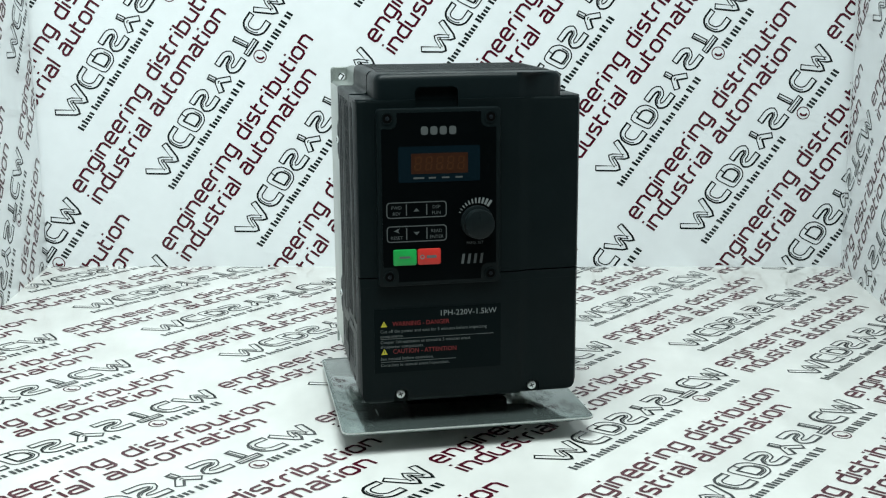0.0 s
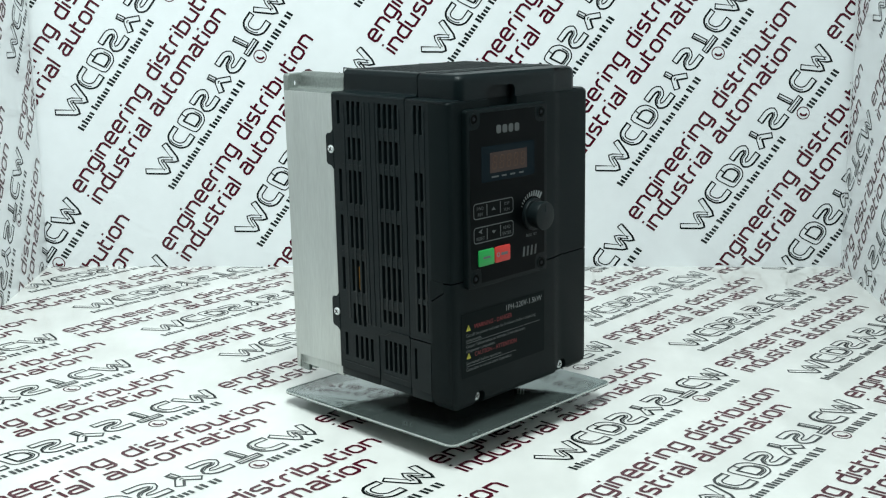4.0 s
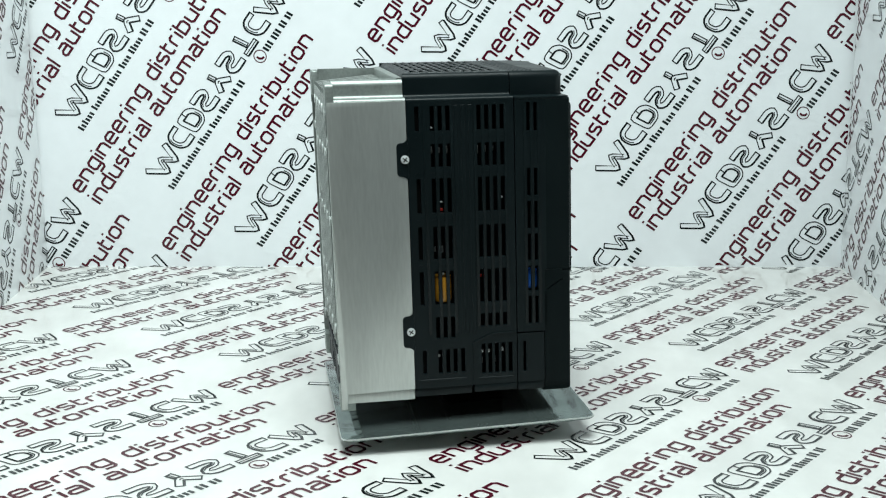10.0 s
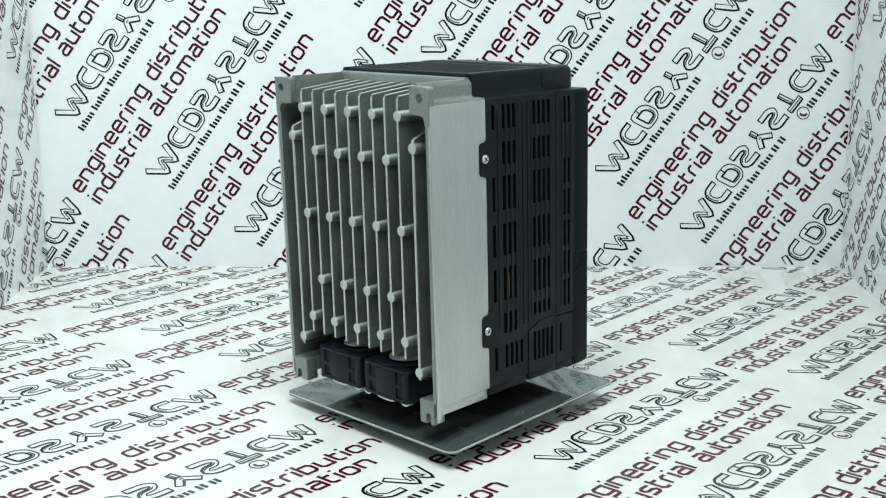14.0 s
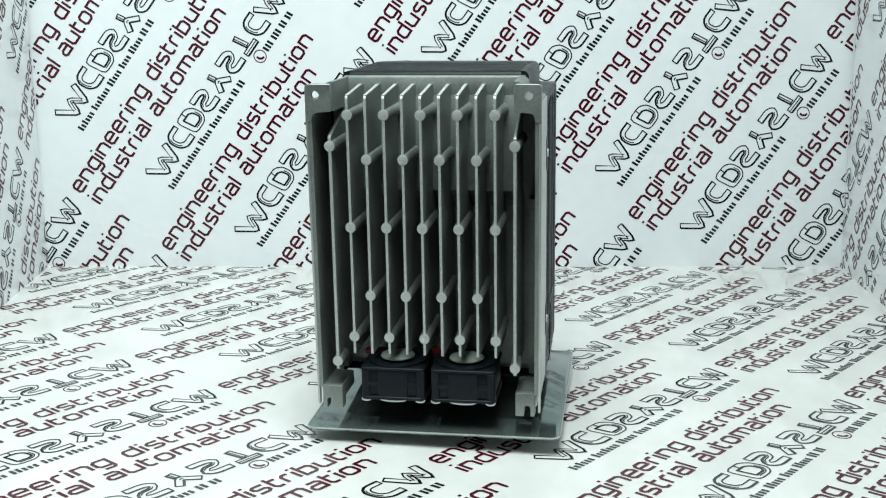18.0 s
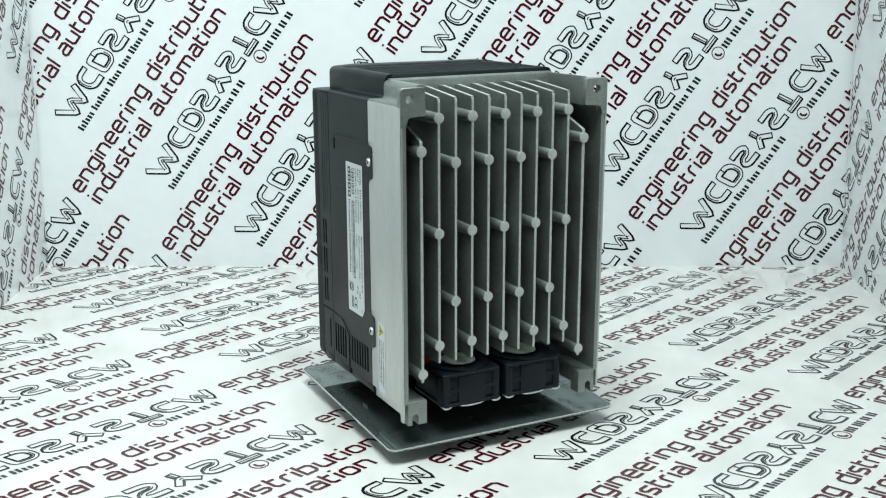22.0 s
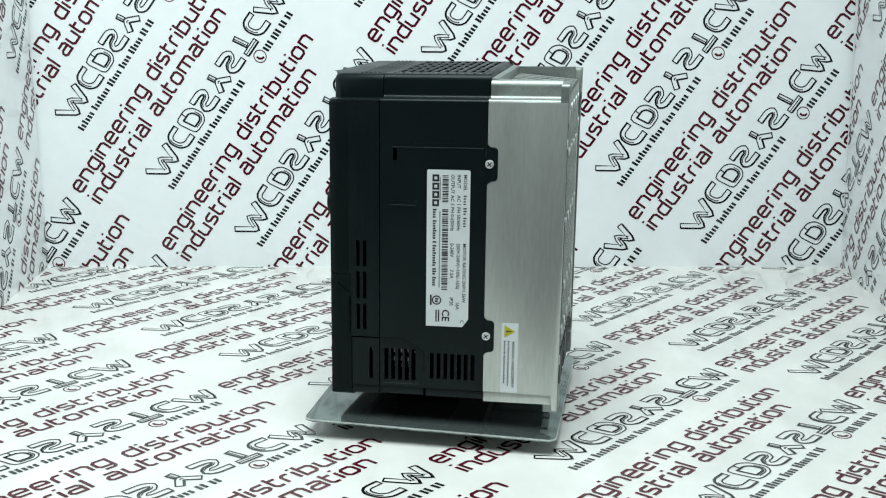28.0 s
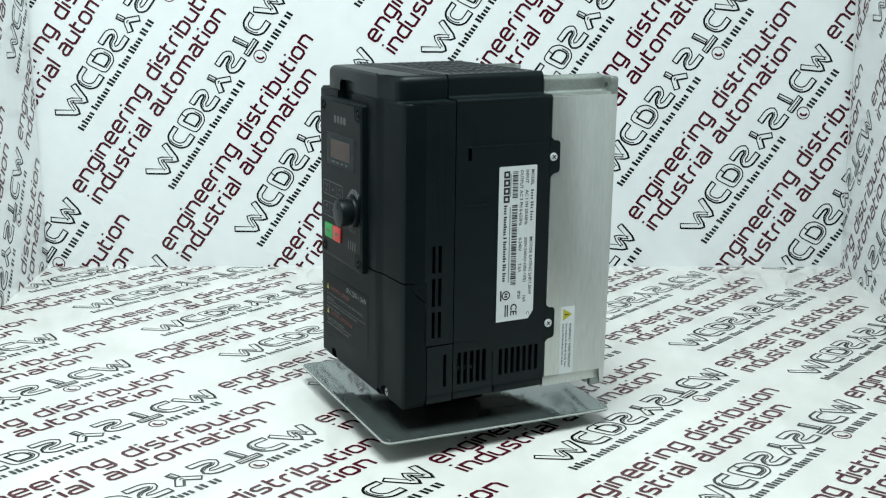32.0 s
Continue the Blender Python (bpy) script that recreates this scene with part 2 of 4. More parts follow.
def ribbon(out, pts, w, closed=False):
    """A flat band of width w along a broken line, as quads with mitred joints."""
    p = [Vector(q) for q in pts]
    n = len(p)
    left, right = [], []
    for i in range(n):
        a = p[i - 1] if i > 0 or closed else None
        b = p[(i + 1) % n] if i < n - 1 or closed else None
        d0 = (p[i] - a).normalized() if a is not None else None
        d1 = (b - p[i]).normalized() if b is not None else None
        d0, d1 = d0 or d1, d1 or d0
        nrm = Vector((-d0.y, d0.x)) + Vector((-d1.y, d1.x))
        nrm.normalize()
        k = w / 2 / max(0.45, nrm.dot(Vector((-d0.y, d0.x))))
        left.append(p[i] + nrm * k), right.append(p[i] - nrm * k)
    for i in range(n if closed else n - 1):
        j = (i + 1) % n
        out.append([left[i], right[i], right[j], left[j]])


def set_line(out, text, s0, s1, base, height, weight):
    """Sets one line of words between s0 and s1 on the line n = base (n grows downwards)."""
    gap, x, strokes = 0.42, 0.0, []
    for ch in text:
        wide, lines = GLYPH[ch]
        for ln in lines:
            strokes.append([(x + u, v) for u, v in ln])
        x += wide + gap
    kx = (s1 - s0) / (x - gap)
    for ln in strokes:
        ribbon(out, [(s0 + u * kx, base - v * height) for u, v in ln], weight)


def bar(out, s0, s1, n0, n1, lean=0.0):
    out.append([Vector((s0 + lean, n0)), Vector((s1 + lean, n0)), Vector((s1, n1)), Vector((s0, n1))])


def red_block():
    """Two lines of words, and a ringed mark beside the small print."""
    out = []
    set_line(out, "engineering distribution", 0.2125, 0.4435, 0.0106, 0.0090, 0.0021)
    set_line(out, "industrial automation", 0.2137, 0.4199, 0.0290, 0.0090, 0.0021)
    mark = [(0.1452 + 0.0053 * math.cos(a), 0.0272 + 0.0053 * math.sin(a)) for a in [2 * math.pi * k / 20 for k in range(20)]]
    ribbon(out, mark, 0.0008, True)
    ribbon(out, [(0.1432, 0.0252), (0.1432, 0.0277), (0.1447, 0.0297), (0.1469, 0.0302)], 0.0018)
    return out


def black_block():
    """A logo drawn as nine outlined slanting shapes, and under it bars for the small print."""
    out = []
    s, h, lean = 0.0030, 0.0188, -0.0030

    def rounded(ln, w):
        """The line with its inner corners drawn as short arcs."""
        p = [Vector((s + u * w + lean * (1 - v), v * h)) for u, v in ln]
        if len(p) < 3:
            return p
        out = [p[0]]
        for a, b, c in zip(p, p[1:], p[2:]):
            r = min(0.0024, (b - a).length * 0.45, (c - b).length * 0.45)
            q0, q1 = b + (a - b).normalized() * r, b + (c - b).normalized() * r
            out += [q0, q0 * 0.25 + b * 0.5 + q1 * 0.25, q1]
        return out + [p[-1]]

    def band(lines, w, thick=0.0043):
        """A broken band drawn by its outline, heavier along its lower edge."""
        for ln in lines:
            quads = []
            ribbon(quads, rounded(ln, w), thick)
            edge = [q[0] for q in quads] + [quads[-1][3], quads[-1][2]] + [q[1] for q in reversed(quads)]
            ribbon(out, edge, 0.0010, True)
            low, high = [q[0] for q in quads] + [quads[-1][3]], [q[1] for q in quads] + [quads[-1][2]]
            if sum(q.y for q in low) < sum(q.y for q in high):
                low, high = high, low
            ribbon(out, [q + Vector((0.0003, 0.0004)) for q in low], 0.0015)
            n = len(low)
            ribbon(out, [a * 0.55 + b * 0.45 for a, b in zip(low, high)][n // 3:max(n // 3 + 2, 2 * n // 3 + 1)], 0.0008)

    zigzag = [[(.02, .08), (.30, .90), (.52, .30), (.72, .90), (.98, .08)]]
    hook = [[(.95, .10), (.35, .10), (.10, .30), (.10, .70), (.35, .90), (.95, .90)]]
    tray = [[(.50, .10), (.12, .10), (.12, .90), (.70, .90), (.92, .72), (.92, .28), (.70, .10), (.50, .10)]]
    wave = [[(.05, .10), (.70, .10), (.92, .26), (.70, .50), (.30, .50), (.08, .72), (.30, .90), (.95, .90)]]
    prong = [[(.10, .92), (.50, .48), (.90, .92)], [(.50, .40), (.50, .06)]]
    rail = [[(.05, .90), (.95, .90)], [(.50, .72), (.50, .06)]]
    for w, kind in ((.0310, zigzag), (.0165, hook), (.0185, tray), (.0175, wave), (.0185, prong), (.0175, wave), (.0175, rail), (.0165, hook), (.0240, zigzag)):
        band(kind, w)
        s += w + 0.0027
    # small print: one short bar for each sign
    for s, top, groups in ((0.0010, 0.0236, (6, 7, 5, 4, 5, 2, 2)), (0.1526, 0.0250, (3, 3, 2, 2))):
        for count in groups:
            for k in range(count):
                tall = count < 4 or k == 0 or (k * 7 + count) % 4 == 0
                bar(out, s, s + 0.0021, top if tall else top + 0.0015, top + 0.0058, -0.0004)
                s += 0.00335
            s += 0.0024
    return out


def print_template(faces, along, down):
    """Puts a block into the plane of a sheet: its own line direction and its own step downwards."""
    a, d = Vector(along), Vector(down)
    return [[a * q.x + d * q.y for q in f] for f in faces]


def printed(name, faces, origin, mat, sheets, label, shared):
    """Lays one printed block on the sheets that it falls on, cut at their edges."""
    for ob, m, x0, x1, y0, y1 in sheets:
        xs = [q.x + origin.x for f in faces for q in f]
        ys = [q.y + origin.y for f in faces for q in f]
        if max(xs) < x0 or min(xs) > x1 or max(ys) < y0 or min(ys) > y1:
            continue
        inside = min(xs) > x0 and max(xs) < x1 and min(ys) > y0 and max(ys) < y1
        if inside and "mesh" in shared:
            me = shared["mesh"]
        else:
            bm = bmesh.new()
            for f in faces:
                bm.faces.new([bm.verts.new((q.x, q.y, 0)) for q in f])
            if not inside:
                for co, no in (((x0, 0), (-1, 0)), ((x1, 0), (1, 0)), ((0, y0), (0, -1)), ((0, y1), (0, 1))):
                    p = Vector((co[0] - origin.x, co[1] - origin.y, 0))
                    bmesh.ops.bisect_plane(bm, geom=bm.verts[:] + bm.edges[:] + bm.faces[:], plane_co=p, plane_no=(*no, 0), clear_outer=True)
            if not bm.faces:
                bm.free()
                continue
            for f in bm.faces:
                f.normal_update()
                if f.normal.z < 0:
                    f.normal_flip()
            me = bpy.data.meshes.new(name)
            bm.to_mesh(me)
            bm.free()
            me.materials.append(mat)
            if inside:
                shared["mesh"] = me
        word = new(name, me)
        word.parent = ob
        word.matrix_basis = Matrix.Translation((origin.x, origin.y, 0.00025))
        tagged(word, label)


def lay_print(sheets, red_ink, black_ink, o, a, c, b, along, down, irange, jrange):
    o, a, c, b = Vector(o), Vector(a), Vector(c), Vector(b)
    red, black = print_template(red_block(), along, down), print_template(black_block(), along, down)
    seen_r, seen_b = {}, {}
    for i in irange:
        for j in jrange:
            q, r = divmod(j, 2)
            at = o + a * i + c * q + b * r
            printed("lettering", red, at, red_ink, sheets, "two lines of dark red printed words with a ringed mark", seen_r)
            printed("logo_print", black, at, black_ink, sheets, "black outlined logo shapes over small print bars", seen_b)


WALLS = [(wall_back, F_BACK, X_LEFT, X_RIGHT, -0.0285, TOP), (wall_left, F_LEFT, X_LEFT - FRONT_L, X_LEFT, -0.030, TOP), (wall_right, F_RIGHT, X_RIGHT, X_RIGHT + FRONT_L, -0.034, TOP)]
lay_print(WALLS, M_RED, M_INK, (-0.3499, 0.1153), (0.0780, -0.0533), (-0.2062, -0.4517), (-0.1129, -0.2386), (0.5846, 0.8114), (0.8598, -0.6114), range(-10, 18), range(-4, 4))
lay_print([(floor, F_FLOOR, -0.3605, 0.3575, -0.30, 0.3300)], M_RED_FLOOR, M_INK_FLOOR, (-0.3032, 0.2046), (0.0698, -0.0576), (-0.2409, -0.4100), (-0.1268, -0.2135), (0.6476, 0.7236), (0.7722, -0.6210), range(-8, 16), range(-4, 4))

# the table under the floor sheet, and the plain room that closes the place
bm = bmesh.new()
box(bm, -0.75, 0.75, -0.95, 0.75, -0.100, -0.065, 0.004)
table = tagged(new("table", mm_mesh("table", bm, M_TABLE, 1.0)), "plain table top under the vinyl sheets", "table")
for nm, b in (("room_floor", (-1.8, 1.8, -2.2, 1.4, -0.82, -0.80)), ("ceiling", (-1.8, 1.8, -2.2, 1.4, 1.60, 1.62)), ("wall_north", (-1.8, 1.8, 1.4, 1.42, -0.80, 1.60)),
              ("wall_south", (-1.8, 1.8, -2.22, -2.2, -0.80, 1.60)), ("wall_west", (-1.82, -1.8, -2.2, 1.4, -0.80, 1.60)), ("wall_east", (1.8, 1.82, -2.2, 1.4, -0.80, 1.60))):
    bm = bmesh.new()
    box(bm, *b)
    tagged(new(nm, mm_mesh(nm, bm, M_ROOM, 1.0)), "plain painted surface of the room", "room", kind="structure")
for x, y in ((-0.70, -0.90), (0.70, -0.90), (-0.70, 0.70), (0.70, 0.70)):
    leg = bmesh.new()
    box(leg, x - 0.02, x + 0.02, y - 0.02, y + 0.02, -0.80, -0.100, 0.003)
    part("leg", leg, M_TABLE, table, scale=1.0)

# ---- the turntable: a low base, and the steel plate that turns on it ----
bm = bmesh.new()
cylinder(bm, 0, 0, -34.2, "z", 42, 6.4, 48, bev=0.8)
turntable = tagged(new("turntable", None), "low black turntable base under the steel plate", "turntable")
part("base", bm, M_DARK, turntable)
bm = bmesh.new()
cylinder(bm, 0, 0, -29.9, "z", 12, 2.4, 32)
part("spindle", bm, M_SCREW, turntable, "small metal spindle")

plate = tagged(new("display_plate", None), "square polished steel plate with rounded corners, turning", "plate")
bm = bmesh.new()
prism(bm, round_rect(-73.4, 73.4, -73.4, 73.4, 5, 5), "z", -1.4, 0.0, 0.25)
part("plate_sheet", bm, M_STEEL, plate)
bm = bmesh.new()
loops = [[bm.verts.new((u, v, z)) for u, v in round_rect(-q, q, -q, q, 5, 5)] for q, z in ((73.1, 0.02), (73.46, 0.02), (73.46, -0.8), (73.1, -0.8))]
for i in range(4):
    a, b = loops[i], loops[(i + 1) % 4]
    for k in range(len(a)):
        j = (k + 1) % len(a)
        bm.faces.new((a[k], a[j], b[j], b[k]))
part("plate_rim", bm, M_TIP, plate, "bright cut edge of the plate")

# ---- the frequency drive ----
drive = tagged(new("frequency_drive", None), "black frequency drive with an aluminium heat sink, standing on the plate", "drive")
LIFT = 27.0
XL, XR = -61.5, 66.0          # side faces
YB, YF = 30.7, -61.0          # case back and front
SEAM = -28.8


def add(name, bm, mat, parent=None, label="", smooth=True):
    bmesh.ops.translate(bm, vec=(0, 0, LIFT), verts=bm.verts)
    return part(name, bm, mat, parent or drive, label, smooth=smooth)


def sub(ob, bm):
    bmesh.ops.translate(bm, vec=(0, 0, LIFT), verts=bm.verts)
    cut(ob, bm)


def slots(cols, z0, z1, w=2.3):
    return [(c - w / 2, c + w / 2, z0, z1) for c in cols]


def step_profile(out, wall, inner, z0, shelf, top, r, side):
    """Section of a stepped edge with rounded corners: outer side, shelf, upright wall, top. side: -1 left, 1 right."""
    k = -side
    pts = [(out, z0)]
    pts += [(out + k * (r - r * math.cos(radians(a))), shelf - r + r * math.sin(radians(a))) for a in range(0, 91, 18)]
    pts += [(wall - k * (r - r * math.sin(radians(a))), shelf + r - r * math.cos(radians(a))) for a in range(0, 91, 18)]
    q = 2.2 * r
    pts += [(wall + k * (q - q * math.cos(radians(a))), top - q + q * math.sin(radians(a))) for a in range(0, 91, 15)]
    return pts + [(inner, top), (inner, z0)]


# openings of the two sides: columns of slots over the depth, rows over the height
A, B = (25.2, 16.8, 12.5, 8.2), (-9.0, -13.3, -17.6, -21.9)
left_slots = (slots(A + B, 139.7, 153.2) + slots(A[1:] + B, 119.8, 132.6) + slots(A + B, 94.3, 113.6) + slots(A + B, 68.0, 86.7)
              + slots(A + B, 41.9, 61.2) + slots(A[1:], 22.0, 34.6) + slots(B, 27.7, 35.3) + slots((25.0, 16.0, 11.6, 7.3, 2.9), 1.3, 15.4)
              + slots((-9.1, -12.9, -16.8, -20.7, -24.8), -0.5, 17.4))
right_slots = (slots((-24.8, -20.9, -16.8, -12.9, -9.0), -3.1, 15.8, 2.4) + slots([1.6 + 3.9 * k for k in range(7)], -1.4, 14.1, 2.2)
               + [(-21.2, -19.0, 123.9, 131.9)])

# main housing: two side walls, stepped shoulders, top with its grille, bottom
bm = bmesh.new()
panel(bm, "x", XL, XL + 2.2, SEAM + 0.3, YB, -7.0, 155.5, left_slots)
add("housing_side", bm, M_PLASTIC, label="black plastic housing side with many slots", smooth=False)
bm = bmesh.new()
panel(bm, "x", XR - 2.2, XR, SEAM + 0.3, YB, -7.0, 155.5, right_slots)
add("housing_side", bm, M_PLASTIC, label="black plastic housing side with few slots", smooth=False)
for sgn, prof in ((-1, step_profile(XL, -51.2, -47, 155.4, 157.6, 170.2, 1.5, -1)), (1, step_profile(XR, 55.2, 51, 155.4, 157.6, 170.2, 1.5, 1))):
    bm = bmesh.new()
    prism(bm, prof, "y", SEAM + 0.3, YB)
    add("shoulder", bm, M_PLASTIC)
bm = bmesh.new()
grille = [(x0, x0 + 14.6, y - 1.15, y + 1.15) for y in [-21.2 + 4.95 * k for k in range(10)] for x0 in (-43.0, -25.2, -7.4, 10.4, 28.2)]
panel(bm, "z", 167.8, 170.2, -47, 51, SEAM + 0.3, YB - 3.4, grille)
prism(bm, [(YB - 3.4, 166.0), (YB - 3.4, 170.2)] + [(YB - 3.4 + 3.4 * math.sin(radians(a)), 166.8 + 3.4 * math.cos(radians(a))) for a in range(15, 91, 15)] + [(YB, 166.0)], "x", -47, 51)
add("top_grille", bm, M_PLASTIC, smooth=False)
for k in range(11):
    rib = bmesh.new()
    y = -23.68 + 4.95 * k
    box(rib, -46.0, 50.0, y - 0.75, y + 0.75, 170.1, 170.45, 0.15, 1)
    add("grille_rib", rib, M_PLASTIC)
for sx, x0, x1 in ((-1, XL, XL + 6), (1, XR - 6, XR)):
    bm = bmesh.new()
    e = 0.8 if sx < 0 else -0.8
    box(bm, x0 + (e if sx < 0 else 0), x1 + (e if sx > 0 else 0), -2.0, YB, -12.0, -7.0, 0.4)
    add("bottom_rail", bm, M_PLASTIC)
    bm = bmesh.new()
    box(bm, x0, x1, SEAM + 0.3, -3.2, -11.4, -7.0, 0.6)
    add("bottom_rail", bm, M_PLASTIC)
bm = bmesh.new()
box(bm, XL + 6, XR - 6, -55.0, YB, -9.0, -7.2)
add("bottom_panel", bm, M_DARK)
# raised ribs and moulded lines of the sides
for y in (4.0, 0.0, -4.2):
    rib = bmesh.new()
    box(rib, XL - 0.35, XL + 0.5, y - 1.1, y + 1.1, 24.0, 153.5, 0.15, 1)
    add("side_rib", rib, M_PLASTIC)
for y in (21.0, 14.65, 10.35, 6.1, -6.9, -11.15, -15.45, -19.75, -24.0, -34.8, -38.7, -42.8):
    rib = bmesh.new()
    z0, z1 = (23.8, 154.0) if y > SEAM else (26.0, 154.4)
    z0 = z0 if y > -6 else 27.0
    prism(rib, [(XL + 0.5, z0), (XL - 0.3, z0 + 1.5), (XL - 0.3, z1 - 4.0), (XL + 0.5, z1)], "y", y - 0.8, y + 0.8)
    add("side_rib", rib, M_PLASTIC)
for y in (-34.0, -37.6, -41.2):
    rib = bmesh.new()
    box(rib, XR - 0.5, XR + 0.1, y - 0.9, y + 0.9, 84.0, 152.0)
    add("side_rib", rib, M_PLASTIC)
for z, y0, y1 in ((131.2, -21.5, 28.5), (99.0, -23.0, -8.0)):
    rib = bmesh.new()
    box(rib, XR - 0.5, XR + 0.18, y0, y1, z - 0.35, z + 0.35, 0.1, 1)
    add("side_rib", rib, M_PLASTIC)
for x0, x1, sgn in ((XL - 0.5, XL + 0.6, -1), (XR - 0.6, XR + 0.5, 1)):
    rib = bmesh.new()
    d = 0.6
    pts = [(-4.0, 19.0), (-8.4, 20.5), (-13.5, 23.2), (SEAM + 0.4, 23.2)] if sgn < 0 else [(-3.2, 13.5), (-13.5, 20.5), (SEAM + 0.4, 21.4)]
    for (y0, z0), (y1, z1) in zip(pts, pts[1:]):
        prism(rib, [(y0, z0 - d), (y1, z1 - d), (y1, z1 + d), (y0, z0 + d)], "x", x0, x1)
    prism(rib, [(-3.0, -6.8), (-3.0, pts[0][1]), (-3.6, pts[0][1]), (-3.6, -6.8)], "x", x0, x1)
    add("vent_frame", rib, M_PLASTIC)
for z, n0, n1 in ((136.2, -5, 7), (116.6, -5, 7), (90.4, -5, 7), (64.6, -5, 7)):
    rib = bmesh.new()
    for k in range(n0, n1):
        box(rib, XL - 0.15, XL + 0.2, 4.3 * k - 1.2, 4.3 * k + 1.0, z - 0.4, z + 0.4)
    add("moulded_marks", rib, M_PLASTIC)
for z, n0, n1 in ((133.4, -4, 7), (101.2, -5, -1)):
    rib = bmesh.new()
    for k in range(n0, n1):
        box(rib, XR - 0.2, XR + 0.15, 4.3 * k - 1.2, 4.3 * k + 1.0, z - 0.4, z + 0.4)
    add("moulded_marks", rib, M_PLASTIC)
for x0, x1, y0, y1, z in ((XL - 0.14, XL + 0.3, 1.0, 28.0, -2.4), (XL - 0.14, XL + 0.3, -26.5, -6.0, -3.2), (XR - 0.3, XR + 0.14, -26.5, -6.0, -5.4)):
    rib = bmesh.new()
    box(rib, x0, x1, y0, y1, z - 0.7, z + 0.7, 0.3, 1)
    add("bottom_ridge", rib, M_PLASTIC)
# lugs with their screws
for x0, x1, sgn in ((XL - 0.3, XL + 2.0, -1), (XR - 2.0, XR + 0.3, 1)):
    for z in (124.6 if sgn < 0 else 123.0, 27.0 if sgn < 0 else 25.8):
        lug = bmesh.new()
        low = [(YB - 0.6, 12.0), (YB - 0.1, 12.0), (YB + 0.3, 10.6), (YB + 1.4, 9.5), (YB + 2.6, 9.3), (34.8, 9.3), (36.2, 8.7), (36.8, 7.3)]
        prism(lug, [(y, z - 0.1 - d) for y, d in low] + [(y, z - 0.1 + d) for y, d in reversed(low)], "x", x0, x1, 0.3, 1)
        ob = add("lug", lug, M_PLASTIC)
        sc = bmesh.new()
        xs = x0 - 0.1 if sgn < 0 else x1 + 0.1
        cylinder(sc, xs, 32.3, z, "x", 2.4, 1.4, 20, bev=0.6)
        ob = add("screw", sc, M_SCREW, label="bright cross-head screw")
        cross = bmesh.new()
        f = xs - 0.72 if sgn < 0 else xs + 0.72
        for a in (38, 128):
            prism(cross, [(32.3 + u * math.cos(radians(a)) - v * math.sin(radians(a)), z + u * math.sin(radians(a)) + v * math.cos(radians(a))) for u, v in ((-1.5, -.28), (1.5, -.28), (1.5, .28), (-1.5, .28))], "x", f - 0.06, f + 0.06)
        add("screw_cross", cross, M_DARK, ob)

# upper front cover: sides with slots, shaped front block, top with its fine ribs
fl = [r for z0, z1 in ((138.2, 153.9), (102.0, 117.4), (83.2, 98.8), (64.8, 80.2), (46.9, 61.6), (27.7, 43.9)) for r in slots((-36.7, -40.7), z0, z1, 1.9)]
fr = [r for z0, z1 in ((63.2, 78.4), (44.3, 60.3), (26.1, 41.3)) for r in slots((-37.4, -41.2), z0, z1, 2.0)]
bm = bmesh.new()
panel(bm, "x", XL, XL + 2.2, -46.5, SEAM - 0.3, 23.0, 155.5, fl)
add("cover_side", bm, M_PLASTIC, smooth=False)
bm = bmesh.new()
panel(bm, "x", XR - 2.2, XR, -46.5, SEAM - 0.3, 22.2, 155.5, fr)
add("cover_side", bm, M_PLASTIC, smooth=False)
FRONT = [(XL, -46.5), (XL, -58.4), (-60.8, -60.1), (-59.0, YF + 0.15), (-56, YF), (28.0, YF), (31.0, YF + 0.5), (34.5, -59.4), (38, -58.9), (60.5, -58.5), (64.2, -57.5), (XR - 0.3, -55.2), (XR, -52.7), (XR, -46.5)]
bm = bmesh.new()
prism(bm, FRONT, "z", 59.0, 156.4, 0.0)
bmesh.ops.bevel(bm, geom=[e for e in bm.edges if all(v.co.z > 156 for v in e.verts) and not all(v.co.y > -47 for v in e.verts)], offset=1.6, segments=3, affect="EDGES", profile=0.5)
front = add("front_cover", bm, M_COVER, label="black plastic front cover")
TOPF = [(-51.0, SEAM - 0.3), (-51.0, -54.6), (-50.0, -57.6), (-48.2, -59.0), (-45.6, -59.6), (28, -59.8), (31, -59.4), (34.5, -58.4), (49.0, -57.9), (52.6, -56.6), (55.0, -53.2), (55.0, SEAM - 0.3)]
bm = bmesh.new()
prism(bm, TOPF, "z", 155.9, 170.2, 0.0)
top_edges = [e for e in bm.edges if all(v.co.z > 169 for v in e.verts) and not all(v.co.y > SEAM - 1 for v in e.verts)]
bmesh.ops.bevel(bm, geom=top_edges, offset=3.8, segments=4, affect="EDGES", profile=0.5)
crown = add("front_crown", bm, M_PLASTIC)
bm = bmesh.new()
prism(bm, [(XL, -57.5), (XL, SEAM - 0.3), (-50.0, SEAM - 0.3), (-50.0, -59.0), (-58, -60.0), (-60.4, -59.4)], "z", 155.4, 157.0, 0.4)
add("shoulder", bm, M_PLASTIC)
bm = bmesh.new()
prism(bm, [(XR, -53.6), (XR, SEAM - 0.3), (54.0, SEAM - 0.3), (54.0, -58.2), (62, -57.4)], "z", 155.4, 157.0, 0.4)
add("shoulder", bm, M_PLASTIC)
for y in (-32.0, -34.5, -37.0, -39.5, -42.0):
    rib = bmesh.new()
    box(rib, -47, 51, y - 0.6, y + 0.6, 170.0, 170.55, 0.2, 1)
    add("top_rib", rib, M_PLASTIC)
